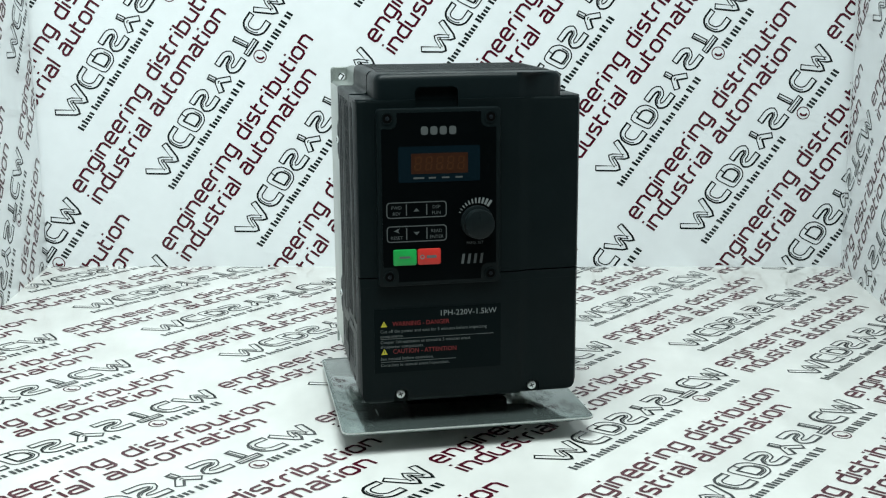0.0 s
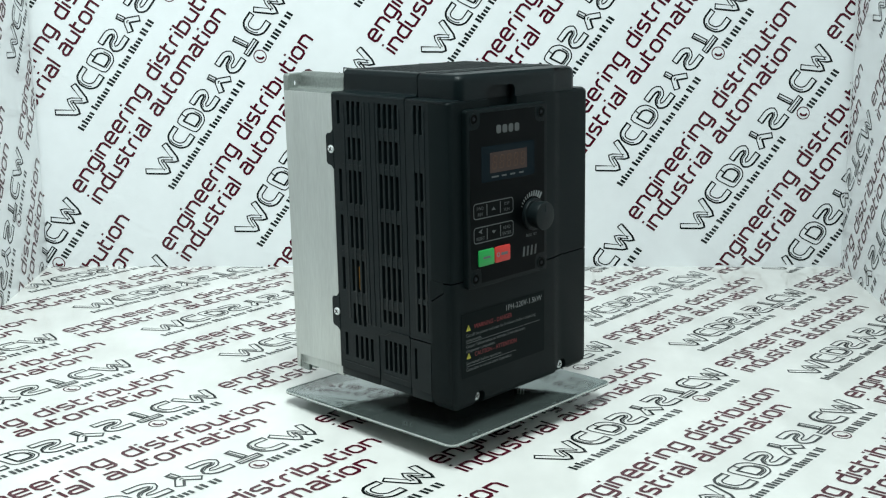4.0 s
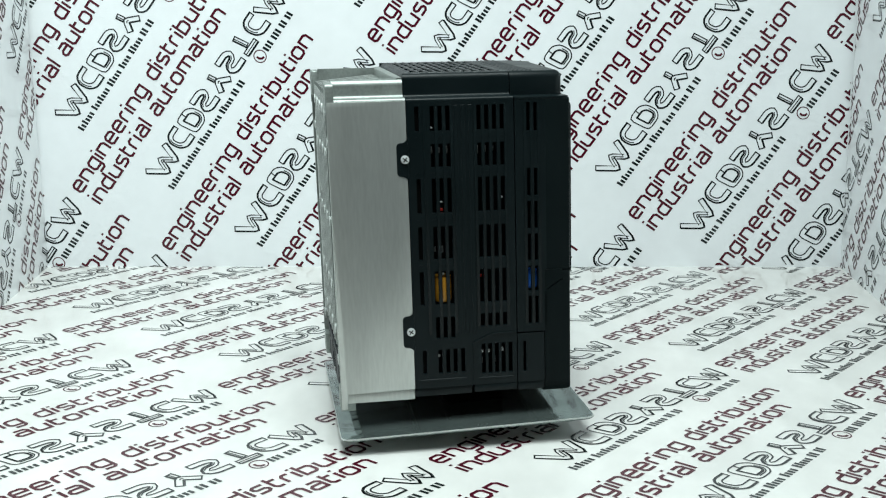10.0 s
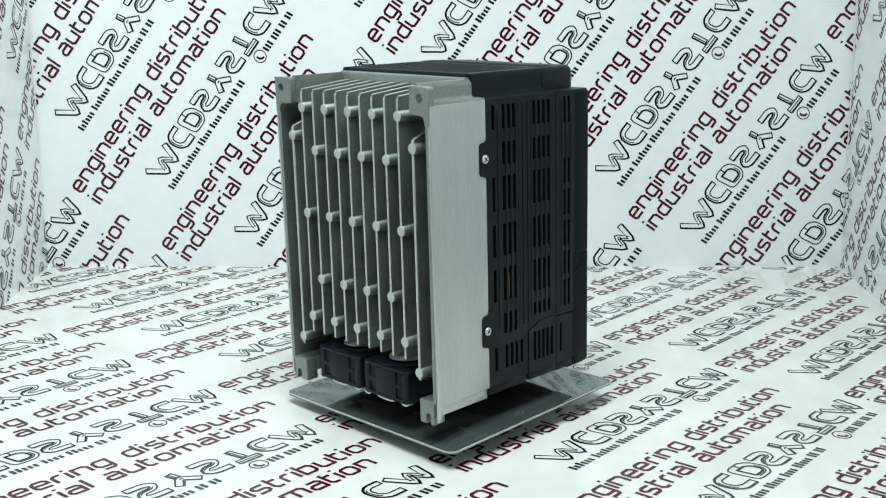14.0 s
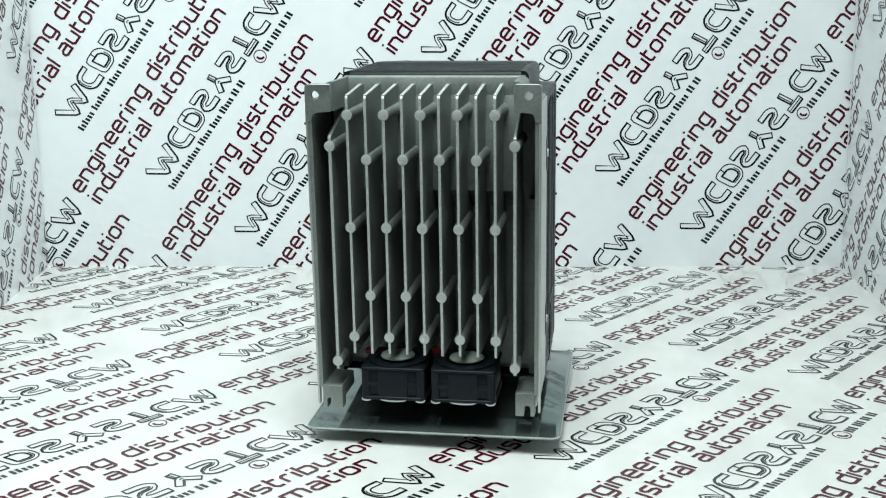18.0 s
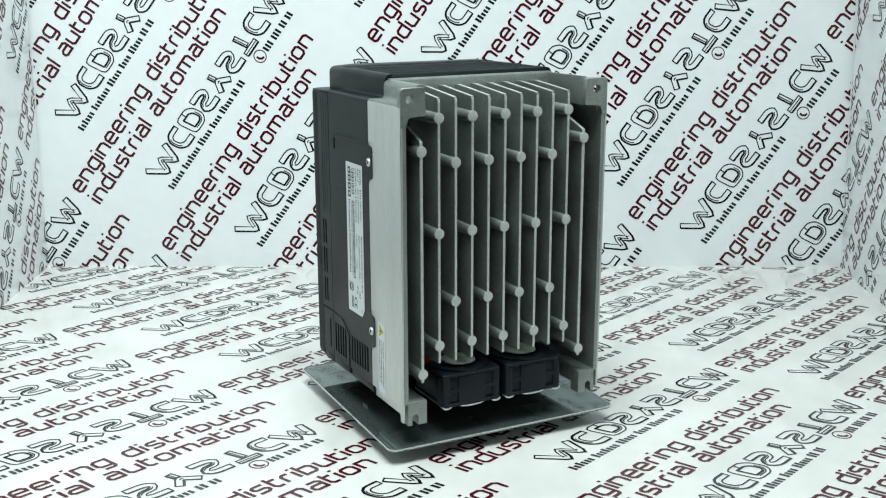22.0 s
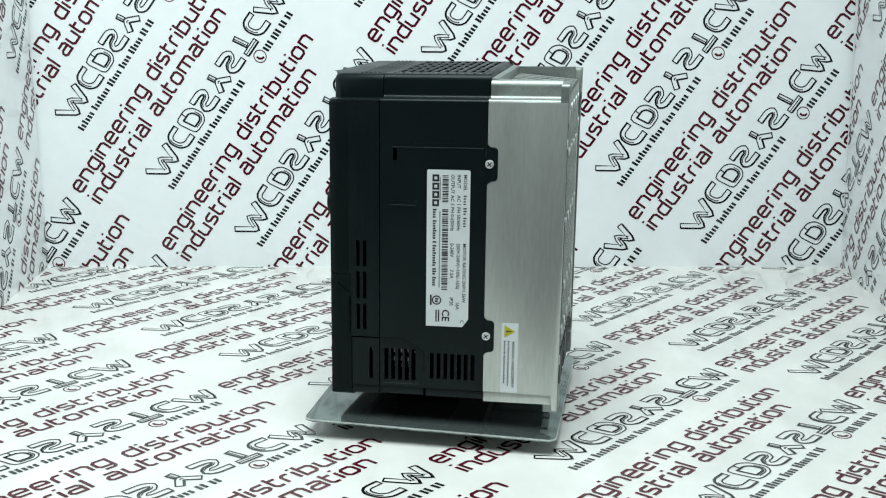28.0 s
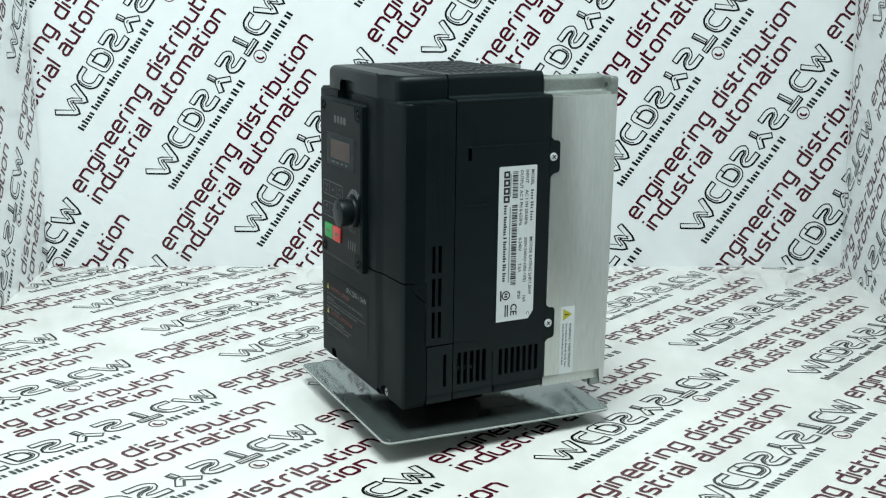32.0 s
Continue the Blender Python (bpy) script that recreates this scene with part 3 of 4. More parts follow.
# finger recess over the keypad
for ob, z0, z1 in ((crown, 150, 164.2), (front, 148, 160)):
    tool = bmesh.new()
    prism(tool, round_rect(-28.8, -5.0, z0 - 1.0, z1 - 1.0, 3.0 if ob is crown else 0.6, 4), "y", -72, -56.2)
    sub(ob, tool)

# lower terminal cover
bm = bmesh.new()
LOWF = [(XL, -45.3)] + FRONT[1:-1] + [(XR, -45.3)]
prism(bm, LOWF, "z", -15.4, 53.3, 0.0)
lower = add("terminal_cover", bm, M_COVER, label="black plastic terminal cover with a warning label")
bm = bmesh.new()
prism(bm, FRONT[1:-1] + [(XR, -46.8), (XL, -46.8)], "z", 53.32, 58.2, 0.0)
add("cover_edge", bm, M_COVER)
for x0, x1, y, xa, xb in ((XL, XL + 3.0, -55.4, -80, 0), (XR - 3.0, XR, -52.6, 60, 80)):
    tool = bmesh.new()
    prism(tool, [(-40.0, 46.2), (-45.3, 46.2), (y - 0.2, 52.9), (y - 0.2, 60.0), (-40.0, 60.0)], "x", xa, xb)
    sub(lower, tool)
    bm = bmesh.new()
    prism(bm, [(-45.3, 46.9), (y, 53.5), (y, 58.9), (-45.3, 58.9)], "x", x0 - 0.04, x1 + 0.04)
    add("cover_flap", bm, M_COVER)
for xa, xb, yf, r in ((-80, 31.2, YF, 5.0), (31.2, 80, -59.0, 5.0)):
    tool = bmesh.new()
    arc = [(yf + r - r * math.cos(radians(q)), -15.4 + r - r * math.sin(radians(q))) for q in range(0, 91, 15)]
    prism(tool, [(yf - 9, -15.4 + r)] + arc + [(yf + r, -20), (yf - 9, -20)], "x", xa, xb)
    sub(lower, tool)
for xc, sgn, r in ((XL, -1, 8.0), (XR, 1, 9.0)):
    tool = bmesh.new()
    arc = [(xc - sgn * r + sgn * r * math.sin(radians(a)), -15.4 + r - r * math.cos(radians(a))) for a in range(0, 91, 15)]
    prism(tool, arc + [(xc + sgn * 3, -15.4 + r), (xc + sgn * 3, -16), (xc - sgn * r, -16)], "y", -70, -40)
    sub(lower, tool)
for x, zc in ((-38.8, -10.6), (38.8, -11.0)):
    tool = bmesh.new()
    prism(tool, round_rect(x - 4.2, x + 4.2, -24, zc + 3.8, 3.4, 4), "y", -75, -56.4 if x < 0 else -55.6)
    sub(lower, tool)
    sc = bmesh.new()
    yb = -57.4 if x < 0 else -56.6
    cylinder(sc, x, yb, zc, "y", 2.5, 2.2, 18, bev=0.4)
    s = add("cover_screw", sc, M_SCREW, label="bright cross-head screw")
    cross = bmesh.new()
    for a in (20, 110):
        prism(cross, [(x + u * math.cos(radians(a)) - v * math.sin(radians(a)), zc + u * math.sin(radians(a)) + v * math.cos(radians(a))) for u, v in ((-1.4, -.28), (1.4, -.28), (1.4, .28), (-1.4, .28))], "y", yb - 1.2, yb - 1.05)
    add("screw_cross", cross, M_DARK, s)
for x0, x1, ztop, hs in ((XL, XL + 2.2, 22.2, slots((-33.2,), -0.7, 17.4, 1.8)), (XR - 2.2, XR, 21.4, slots((-33.8,), -3.1, 15.8, 2.0))):
    bm = bmesh.new()
    panel(bm, "x", x0, x1, -44.8, SEAM - 0.3, -7.0, ztop, hs)
    add("vent_cover", bm, M_PLASTIC, smooth=False)
    bm = bmesh.new()
    box(bm, x0 + (0.3 if x0 < 0 else 0), x1 - (0.3 if x0 > 0 else 0), -44.8, SEAM - 0.3, -12.0, -7.0, 0.5)
    add("bottom_rail", bm, M_PLASTIC)

# inside, seen through the slots; near-black sheets and a block stand for its shade
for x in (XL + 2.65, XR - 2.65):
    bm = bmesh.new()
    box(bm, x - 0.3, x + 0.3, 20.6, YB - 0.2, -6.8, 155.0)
    add("shade_liner", bm, M_DARK)
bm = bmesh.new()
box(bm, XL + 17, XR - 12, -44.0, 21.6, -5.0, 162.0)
add("shade_core", bm, M_DARK)
for nm, mat, c, r, ln in (("capacitor", M_AMBER, (-55.0, 12.6, 50.0), 5.2, 15.0), ("capacitor", M_BLUE, (-55.0, -38.6, 53.0), 4.0, 11.0)):
    bm = bmesh.new()
    cylinder(bm, *c, "z", r, ln, 16, bev=1.0)
    add(nm, bm, mat)
for y, z, h in ((25, 10.6, 1.8), (16, 10.6, 1.6), (-9.1, 11.6, 1.6), (-12.9, 11.8, 2.4), (-20.7, 12.2, 2.6), (-16.8, 16.4, 1.2), (12.2, 99.6, 1.0), (16.8, 141.0, 1.0), (-21.9, 101.0, 1.0), (12.4, 58.4, 1.2)):
    bm = bmesh.new()
    box(bm, -57.0, -55.6, y - 0.9, y + 0.9, z - h / 2, z + h / 2, 0.2, 1)
    add("terminal", bm, M_SCREW)
for y, z, h in ((16.8, 128, 4), (12.5, 128, 3), (8.2, 128, 4), (-9, 127.6, 5), (-13.3, 128, 4), (-17.6, 128, 3), (-9.1, 5.0, 4), (-16.8, 5.0, 4), (16.4, 72, 3), (12.2, 72, 4)):
    bm = bmesh.new()
    box(bm, -53.0, -51.6, y - 1.1, y + 1.1, z - h / 2, z + h / 2, 0.2, 1)
    add("component", bm, M_PALE)
for y, z in ((12.2, 95.4), (-9.2, 56.6)):
    bm = bmesh.new()
    box(bm, -57.4, -56.2, y - 0.8, y + 0.8, z - 0.8, z + 0.8, 0.2, 1)
    add("component", bm, M_REDKEY)
for y in (-7.0, -9.6, -13.0):
    bm = bmesh.new()
    box(bm, -49.4, -48.6, y - 0.3, y + 0.3, -14.5, -10.0)
    add("terminal_pin", bm, M_SCREW)
# right-hand terminals: zinc painted darker for the shade behind the slots
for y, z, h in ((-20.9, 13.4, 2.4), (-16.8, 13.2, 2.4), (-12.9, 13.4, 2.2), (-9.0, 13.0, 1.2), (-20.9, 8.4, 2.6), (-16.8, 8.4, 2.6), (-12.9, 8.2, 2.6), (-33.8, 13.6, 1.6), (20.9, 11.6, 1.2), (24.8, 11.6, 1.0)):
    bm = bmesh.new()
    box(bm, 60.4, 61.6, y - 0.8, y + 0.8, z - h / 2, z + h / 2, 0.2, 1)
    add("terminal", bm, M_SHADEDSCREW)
for y, z, h in ((-20.9, 3.6, 2.4), (-16.8, 3.6, 2.4), (-12.9, 3.6, 2.4)):
    bm = bmesh.new()
    box(bm, 57.4, 58.6, y - 0.8, y + 0.8, z - h / 2, z + h / 2, 0.2, 1)
    add("component", bm, M_PALE)
for y in (-15.6, -13.0, -10.4):
    bm = bmesh.new()
    box(bm, 52.6, 53.4, y - 0.35, y + 0.35, -15.0, -9.0)
    add("terminal_pin", bm, M_SCREW)
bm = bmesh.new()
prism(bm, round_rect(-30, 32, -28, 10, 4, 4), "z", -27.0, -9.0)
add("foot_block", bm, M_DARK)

# ---- heat sink ----
bm = bmesh.new()
box(bm, XL + 3.0, XR - 3.0, 21.8, 24.0, -7.0, 157.0)
prism(bm, [(23.8, 92.0), (41.0, 104.0), (36.0, 150.0), (34.4, 157.2), (23.8, 157.2)], "x", -45.5, 51.5)
box(bm, XL + 3.0, -52.0, 23.9, 34.0, -6.9, 98.0)
box(bm, 57.0, XR - 3.0, 23.9, 34.0, -6.9, 98.0)
prism(bm, [(YB + 0.2, 156.9), (34.4, 156.9), (34.6, 166.6), (34.2, 167.4), (33.4, 167.8), (YB + 0.2, 168.0)], "x", -49.5, 53.5)
add("sink_base", bm, M_CAST, label="cast aluminium heat sink base")
bm = bmesh.new()
box(bm, -47.5, 51.5, YB - 2.0, YB - 0.1, 150.0, 165.9)
add("housing_back", bm, M_PLASTIC)
for sgn, x0, x1 in ((-1, XL, XL + 3.4), (1, XR - 3.4, XR)):
    bm = bmesh.new()
    prof = [(YB + 0.3, -7.2), (69.6, -7.2), (69.8, -16.5), (73.0, -16.5), (73.6, 152), (73.4, 156.6), (YB + 0.3, 156.6)]
    xm = XL + 1.3 if sgn < 0 else XR - 1.3
    prism(bm, prof, "x", min(xm, XL if sgn < 0 else XR), max(xm, XL if sgn < 0 else XR), 0.4)
    add("sink_side", bm, M_SIDE, label="brushed aluminium side of the heat sink")
    # inner face in the darker cast metal, which paints in the shade of the recess
    bm = bmesh.new()
    prism(bm, [(YB + 0.3, -7.0), (69.4, -7.0), (73.2, -6.0), (73.4, 151.9), (YB + 0.3, 151.9)], "x", min(xm, x0 if sgn > 0 else x1), max(xm, x0 if sgn > 0 else x1))
    add("sink_wall", bm, M_CAST)
    bm = bmesh.new()
    xo, xi = (XL + 0.4, XL + 15.0) if sgn < 0 else (XR - 0.4, XR - 15.0)
    st = step_profile(xo, xo - 9.6 * sgn, xi, 151.8, 157.8, 167.4, 1.5, sgn)
    prism(bm, st, "y", YB + 0.3, 69.8)
    add("sink_step", bm, M_CAST)
    bm = bmesh.new()
    out, k = (XL + 0.1, 1) if sgn < 0 else (XR - 0.1, -1)
    ear_pts = [(0, 146.0), (0, 164.6), (0.4, 165.7), (1.4, 166.3), (13.4, 166.5), (14.2, 165.9), (14.5, 152.6), (14.0, 151.6), (5.6, 151.4), (4.2, 150.6), (3.4, 148.6), (3.2, 146.0)]
    prism(bm, [(out + k * u, v) for u, v in ear_pts], "y", 69.4, 73.9, 0.25, 1)
    ear = add("mounting_ear", bm, M_CAST, label="cast ear with a screw hole")
    tool = bmesh.new()
    cylinder(tool, -54.4 if sgn < 0 else 60.4, 74, 160.4, "y", 2.4, 24, 16)
    sub(ear, tool)
    bm = bmesh.new()
    f0, f1 = (XL + 3.0, -47.6) if sgn < 0 else (51.4, XR - 3.0)
    box(bm, f0, f1, 65.0, 73.4, -18.6, -5.0, 0.5)
    foot = add("mounting_foot", bm, M_CAST, label="cast foot with an open slot")
    tool = bmesh.new()
    xc = -54.2 if sgn < 0 else 58.6
    prism(tool, round_rect(xc - 1.9, xc + 1.9, -24, -12.2, 1.8, 4), "y", 64.5, 80)
    sub(foot, tool)
    bm = bmesh.new()
    box(bm, f0, f1, 44.0, 65.2, -13.4, -5.2, 0.4)
    add("foot_shelf", bm, M_CAST)
    bm = bmesh.new()
    bx0, bx1 = (XL + 2.0, XL + 5.4) if sgn < 0 else (XR - 5.4, XR - 2.0)
    box(bm, bx0, bx1, YB + 0.3, 69.5, -13.8, -6.8, 0.4)
    add("sink_rail", bm, M_SIDE)
FINS = [43.3 - 10.0 * k for k in range(9)]
for k, x in enumerate(FINS):
    bm = bmesh.new()
    prism(bm, [(23.6, 14.8), (72.6, 14.8), (72.6, 159.0), (71.8, 160.1), (38.0, 163.3), (34.0, 163.4), (34.0, 104.0), (23.6, 100.0)], "x", x - 0.72, x + 0.72)
    for v in bm.verts:
        if v.co.y < 50:
            v.co.x = x + (v.co.x - x) * 1.5
    fin = add("fin", bm, M_CAST)
    # bright strips: machined edges, with the light they catch put into the colour
    bm = bmesh.new()
    box(bm, x - 0.72, x + 0.72, 72.5, 72.95, 15.2, 158.8, 0.15, 1)
    prism(bm, [(71.6, 160.0), (38.0, 163.2), (36.0, 163.2), (36.0, 163.5), (38.2, 163.6), (71.9, 160.4)], "x", x - 0.85, x + 0.85)
    add("fin_edge", bm, M_TIP, fin)
for x in (53.5, -47.3):
    bm = bmesh.new()
    prism(bm, [(23.6, 4.8), (72.4, 4.8), (72.4, 138.5), (40, 150.0), (34.0, 150.0), (34.0, 104.0), (23.6, 100.0)], "x", x - 0.9, x + 0.9, 0.3, 1)
    fin = add("fin", bm, M_CAST)
    # same bright strip, machined edge and caught light in one colour
    bm = bmesh.new()
    box(bm, x - 0.8, x + 0.8, 72.3, 72.7, 5.2, 138.0, 0.15, 1)
    add("fin_edge", bm, M_TIP, fin)
BOSS = [(FINS[k], z) for k in (0, 2, 4, 6, 8) for z in (149.8, 87.8, 24.8)] + [(FINS[k], z) for k in (1, 3, 5, 7) for z in (125.6, 49.0)] + [(53.5, 132.8), (-47.3, 133.4), (53.5, 9.8), (-47.3, 9.2)]
for x, z in BOSS:
    bm = bmesh.new()
    ln = 39.0 if z > 11 else 15.0
    cylinder(bm, x, 72.8 - ln / 2, z, "y", 3.0, ln, 18, 3.7 if z > 11 else 3.3, bev=0.25)
    boss = add("ejector_boss", bm, M_CAST)
    bm = bmesh.new()
    cylinder(bm, x, 72.9, z, "y", 2.9, 0.5, 18, bev=0.15)
    add("boss_end", bm, M_TIP, boss)

# fans under the fins
for cx in (21.6, -18.6):
    fan = new("fan", None)
    fan.parent = drive
    tagged(fan, "black axial cooling fan with a foil sticker")
    fan.scale, fan.location = (0.96, 1, 1), (0.00004 * cx + 0.0008, 0, 0)
    bm = bmesh.new()
    prism(bm, round_rect(cx - 19.4, cx + 19.4, 33.5, 72.0, 3, 3), "z", 4.6, 6.4, 0.3, 1)
    prism(bm, round_rect(cx - 19.4, cx + 19.4, 33.5, 72.0, 3, 3), "z", -12.8, -11.0, 0.3, 1)
    box(bm, cx - 18.2, cx + 18.2, 34, 70.6, -11.0, 4.8, 0.6)
    add("fan_frame", bm, M_FAN, fan)
    for x in (cx - 16.4, cx + 16.4):
        post = bmesh.new()
        prism(post, round_rect(x - 2.6, x + 2.6, 64.0, 71.7, 1.6, 3), "z", -12.6, 4.7, 0.4, 1)
        add("fan_post", post, M_FAN, fan)
    bm = bmesh.new()
    box(bm, cx - 8.8, cx + 8.8, 66, 71.7, -12.4, 4.6, 0.5)
    box(bm, cx - 17.0, cx + 17.0, 66, 71.5, -5.0, -2.4, 0.5)
    add("fan_rim", bm, M_FAN, fan)
    bm = bmesh.new()
    ring(bm, cx, 53.0, 6.9, "z", 13.0, 18.4, 1.4, 32)
    add("fan_ring", bm, M_FAN, fan)
    bm = bmesh.new()
    cylinder(bm, cx, 54.0, 8.6, "z", 10.4, 1.0, 28, bev=0.3)
    add("fan_hub", bm, M_FOIL, fan, "silver foil hub sticker")
    # bright arcs along the lower edge of the fan
    for x, w in ((cx - 16.2, 3.0), (cx, 8.2), (cx + 16.2, 3.0)):
        bm = bmesh.new()
        low = [(x - w * math.cos(radians(q)), -12.5 - 1.6 * math.sin(radians(q))) for q in range(0, 181, 20)]
        up = [(x + w * 0.86 * math.cos(radians(q)), -12.5 - 0.75 * math.sin(radians(q))) for q in range(0, 181, 20)]
        prism(bm, low + up, "y", 67.5, 71.6)
        add("fan_arc", bm, M_SCREW, fan, "bright curved edge")
bm = bmesh.new()
box(bm, 36.0, 43.0, 44.0, 50.0, 7.0, 10.0, 1.0)
add("fan_lead", bm, M_WARNRED, label="red fan lead")
bm = bmesh.new()
box(bm, -2.5, 3.5, 44.0, 48.0, 7.0, 12.0, 1.0)
add("fan_lead", bm, M_WARNRED, label="red fan lead")
# ---- keypad on the front ----
KY = -64.2
keypad = new("keypad", None)
keypad.parent = drive
keypad.location = (0, 0, -0.0013)
tagged(keypad, "glossy black keypad with display, keys and knob")
bm = bmesh.new()
prism(bm, round_rect(-51.0, 18.0, 55.4, 153.4, 2.2, 4), "y", KY, -58.5, 0.7)
add("keypad_frame", bm, M_COVER, keypad)
bm = bmesh.new()
c = 8.6
nook = [(c, 0), (c, c - 3.4), (c - 1.0, c - 1.0), (c - 3.4, c), (0, c)]
inner = ([(-48.4 + u, 151.2 - v) for u, v in reversed(nook)] + [(15.4 - u, 151.2 - v) for u, v in nook]
         + [(15.4 - u, 57.8 + v) for u, v in reversed(nook)] + [(-48.4 + u, 57.8 + v) for u, v in nook])
prism(bm, inner, "y", KY - 0.12, KY + 0.4)
add("keypad_face", bm, M_PANEL, keypad, "glossy black face")
FY = KY - 0.13
for x, z in ((-44.9, 148.2), (12.4, 148.0), (-44.9, 60.8), (12.4, 60.4)):
    bm = bmesh.new()
    ring(bm, x, KY - 0.1, z, "y", 2.6, 3.4, 0.5, 20)
    seat = add("screw_seat", bm, M_COVER, keypad)
    # no real hole: a flat black disc paints the shade of the well
    bm = bmesh.new()
    cylinder(bm, x, KY + 0.05, z, "y", 2.6, 0.3, 18)
    add("screw_well", bm, M_DARK, seat)
    bm = bmesh.new()
    cylinder(bm, x, KY - 0.2, z, "y", 1.1, 0.5, 12, bev=0.2)
    add("screw_head", bm, M_FAN, seat)


def flat(name, pts, mat, parent, y=FY, t=0.12, label=""):
    bm = bmesh.new()
    prism(bm, pts, "y", y - t, y)
    return add(name, bm, mat, parent, label)


def rect(x0, x1, z0, z1):
    return [(x0, z0), (x1, z0), (x1, z1), (x0, z1)]


def face_matrix(x, y, z):
    """Writing on the front: x to the right, up along z."""
    return Matrix.Translation((x * 0.001, y * 0.001, (z + LIFT) * 0.001)) @ Euler((radians(90), 0, 0)).to_matrix().to_4x4()


window = flat("display_window", round_rect(-39.2, 6.2, 113.2, 132.8, 1.0, 3), M_WINDOW, keypad, label="dark blue display window")
flat("display_field", rect(-32.2, -0.6, 117.8, 129.0), M_LED, window, FY - 0.13, 0.06)
for k in range(5):
    digit = bmesh.new()
    x0, z0, w, h, t = -30.6 + k * 6.0, 119.6, 3.8, 7.6, 0.8
    for ax, bx_, az, bz in ((.7, w - .7, h - t, h), (.7, w - .7, h / 2 - t / 2, h / 2 + t / 2), (.7, w - .7, 0, t), (0, t, h / 2 + .5, h - .5), (w - t, w, h / 2 + .5, h - .5), (0, t, .5, h / 2 - .5), (w - t, w, .5, h / 2 - .5)):
        prism(digit, [(x0 + ax + .1 * az, z0 + az), (x0 + bx_ + .1 * az, z0 + az), (x0 + bx_ + .1 * bz, z0 + bz), (x0 + ax + .1 * bz, z0 + bz)], "y", FY - 0.26, FY - 0.2)
    add("display_digit", digit, M_SEG, window)
for x0, x1 in ((-31, -25), (-22.5, -18.5), (-15.2, -11), (-7.6, -3.6)):
    flat("display_caption", rect(x0, x1, 115.1, 116.0), M_KEYPRINT, window, FY - 0.13, 0.06)
# maker's mark and type mark as plain shapes
def hollow(name, outer, inner, mat, parent, at):
    """A flat outline between two loops of equal length."""
    bm = bmesh.new()
    vo, vi = [bm.verts.new(at(u, v)) for u, v in outer], [bm.verts.new(at(u, v)) for u, v in inner]
    for i in range(len(outer)):
        j = (i + 1) % len(outer)
        bm.faces.new((vo[i], vo[j], vi[j], vi[i]))
    return add(name, bm, mat, parent)


for k in range(4):
    x0 = -26.6 + k * 5.2
    flat("maker_mark", round_rect(x0, x0 + 3.9, 139.0, 143.6, 1.3, 3), M_KEYPRINT, keypad)
for k in range(4):
    x0 = -4.6 + k * 3.5
    flat("type_mark", [(x0, 66.6), (x0 + 1.5, 66.6), (x0 + 2.3, 72.2), (x0 + 0.8, 72.2)], M_KEYPRINT, keypad)
# two key strips in pale outlines
for z0, z1 in ((93.6, 102.6), (80.2, 89.4)):
    bm = bmesh.new()
    outer, inn = round_rect(-46.2, -12.6, z0, z1, 2.0, 4), round_rect(-45.6, -13.2, z0 + 0.6, z1 - 0.6, 1.5, 4)
    n = len(outer)
    vo, vi = [bm.verts.new((u, FY - 0.06, v)) for u, v in outer], [bm.verts.new((u, FY - 0.06, v)) for u, v in inn]
    for i in range(n):
        bm.faces.new((vo[i], vo[(i + 1) % n], vi[(i + 1) % n], vi[i]))
    strip = add("key_strip", bm, M_KEYPRINT, keypad, "row of three keys in a pale outline")
    for x in (-35.1, -23.8):
        flat("key_line", rect(x - 0.3, x + 0.3, z0 + 1.4, z1 - 1.4), M_KEYPRINT, strip)
for text, x, z in (("FWD", -40.6, 98.6), ("REV", -40.6, 95.3), ("DSP", -18.4, 98.6), ("FUN", -18.4, 95.3), ("RESET", -40.6, 81.9), ("READ", -18.4, 85.2), ("ENTER", -18.4, 81.9)):
    words("key_writing", text, 0.0026, M_KEYPRINT, keypad, face_matrix(x, FY - 0.08, z), "CENTER")
flat("key_arrow", [(-31.2, 97.2), (-27.8, 97.2), (-29.5, 99.0)], M_KEYPRINT, keypad)
flat("key_arrow", [(-31.2, 85.8), (-27.8, 85.8), (-29.5, 84.0)], M_KEYPRINT, keypad)
flat("key_arrow", [(-39.0, 88.0), (-42.2, 86.6), (-39.0, 85.2), (-39.8, 86.6)], M_KEYPRINT, keypad)
for nm, mat, x0, x1, lab in (("run_key", M_GREEN, -42.8, -29.8, "green run key"), ("stop_key", M_REDKEY, -29.2, -16.2, "red stop key")):
    bm = bmesh.new()
    prism(bm, round_rect(x0, x1, 67.2, 76.2, 1.0, 3), "y", KY - 0.9, KY + 0.2, 0.3)
    key = add(nm, bm, mat, keypad, lab)
    if nm == "stop_key":
        ringm = bmesh.new()
        ring(ringm, -26.6, KY - 0.93, 71.7, "y", 0.8, 1.3, 0.1, 14)
        add("key_symbol", ringm, M_PALE, key)
        flat("key_symbol", rect(-24.2, -18.6, 70.9, 72.5), M_DIM, key, KY - 0.91, 0.05)
    else:
        flat("key_symbol", rect(-39.4, -33.4, 71.2, 72.4), M_DIM, key, KY - 0.91, 0.05)
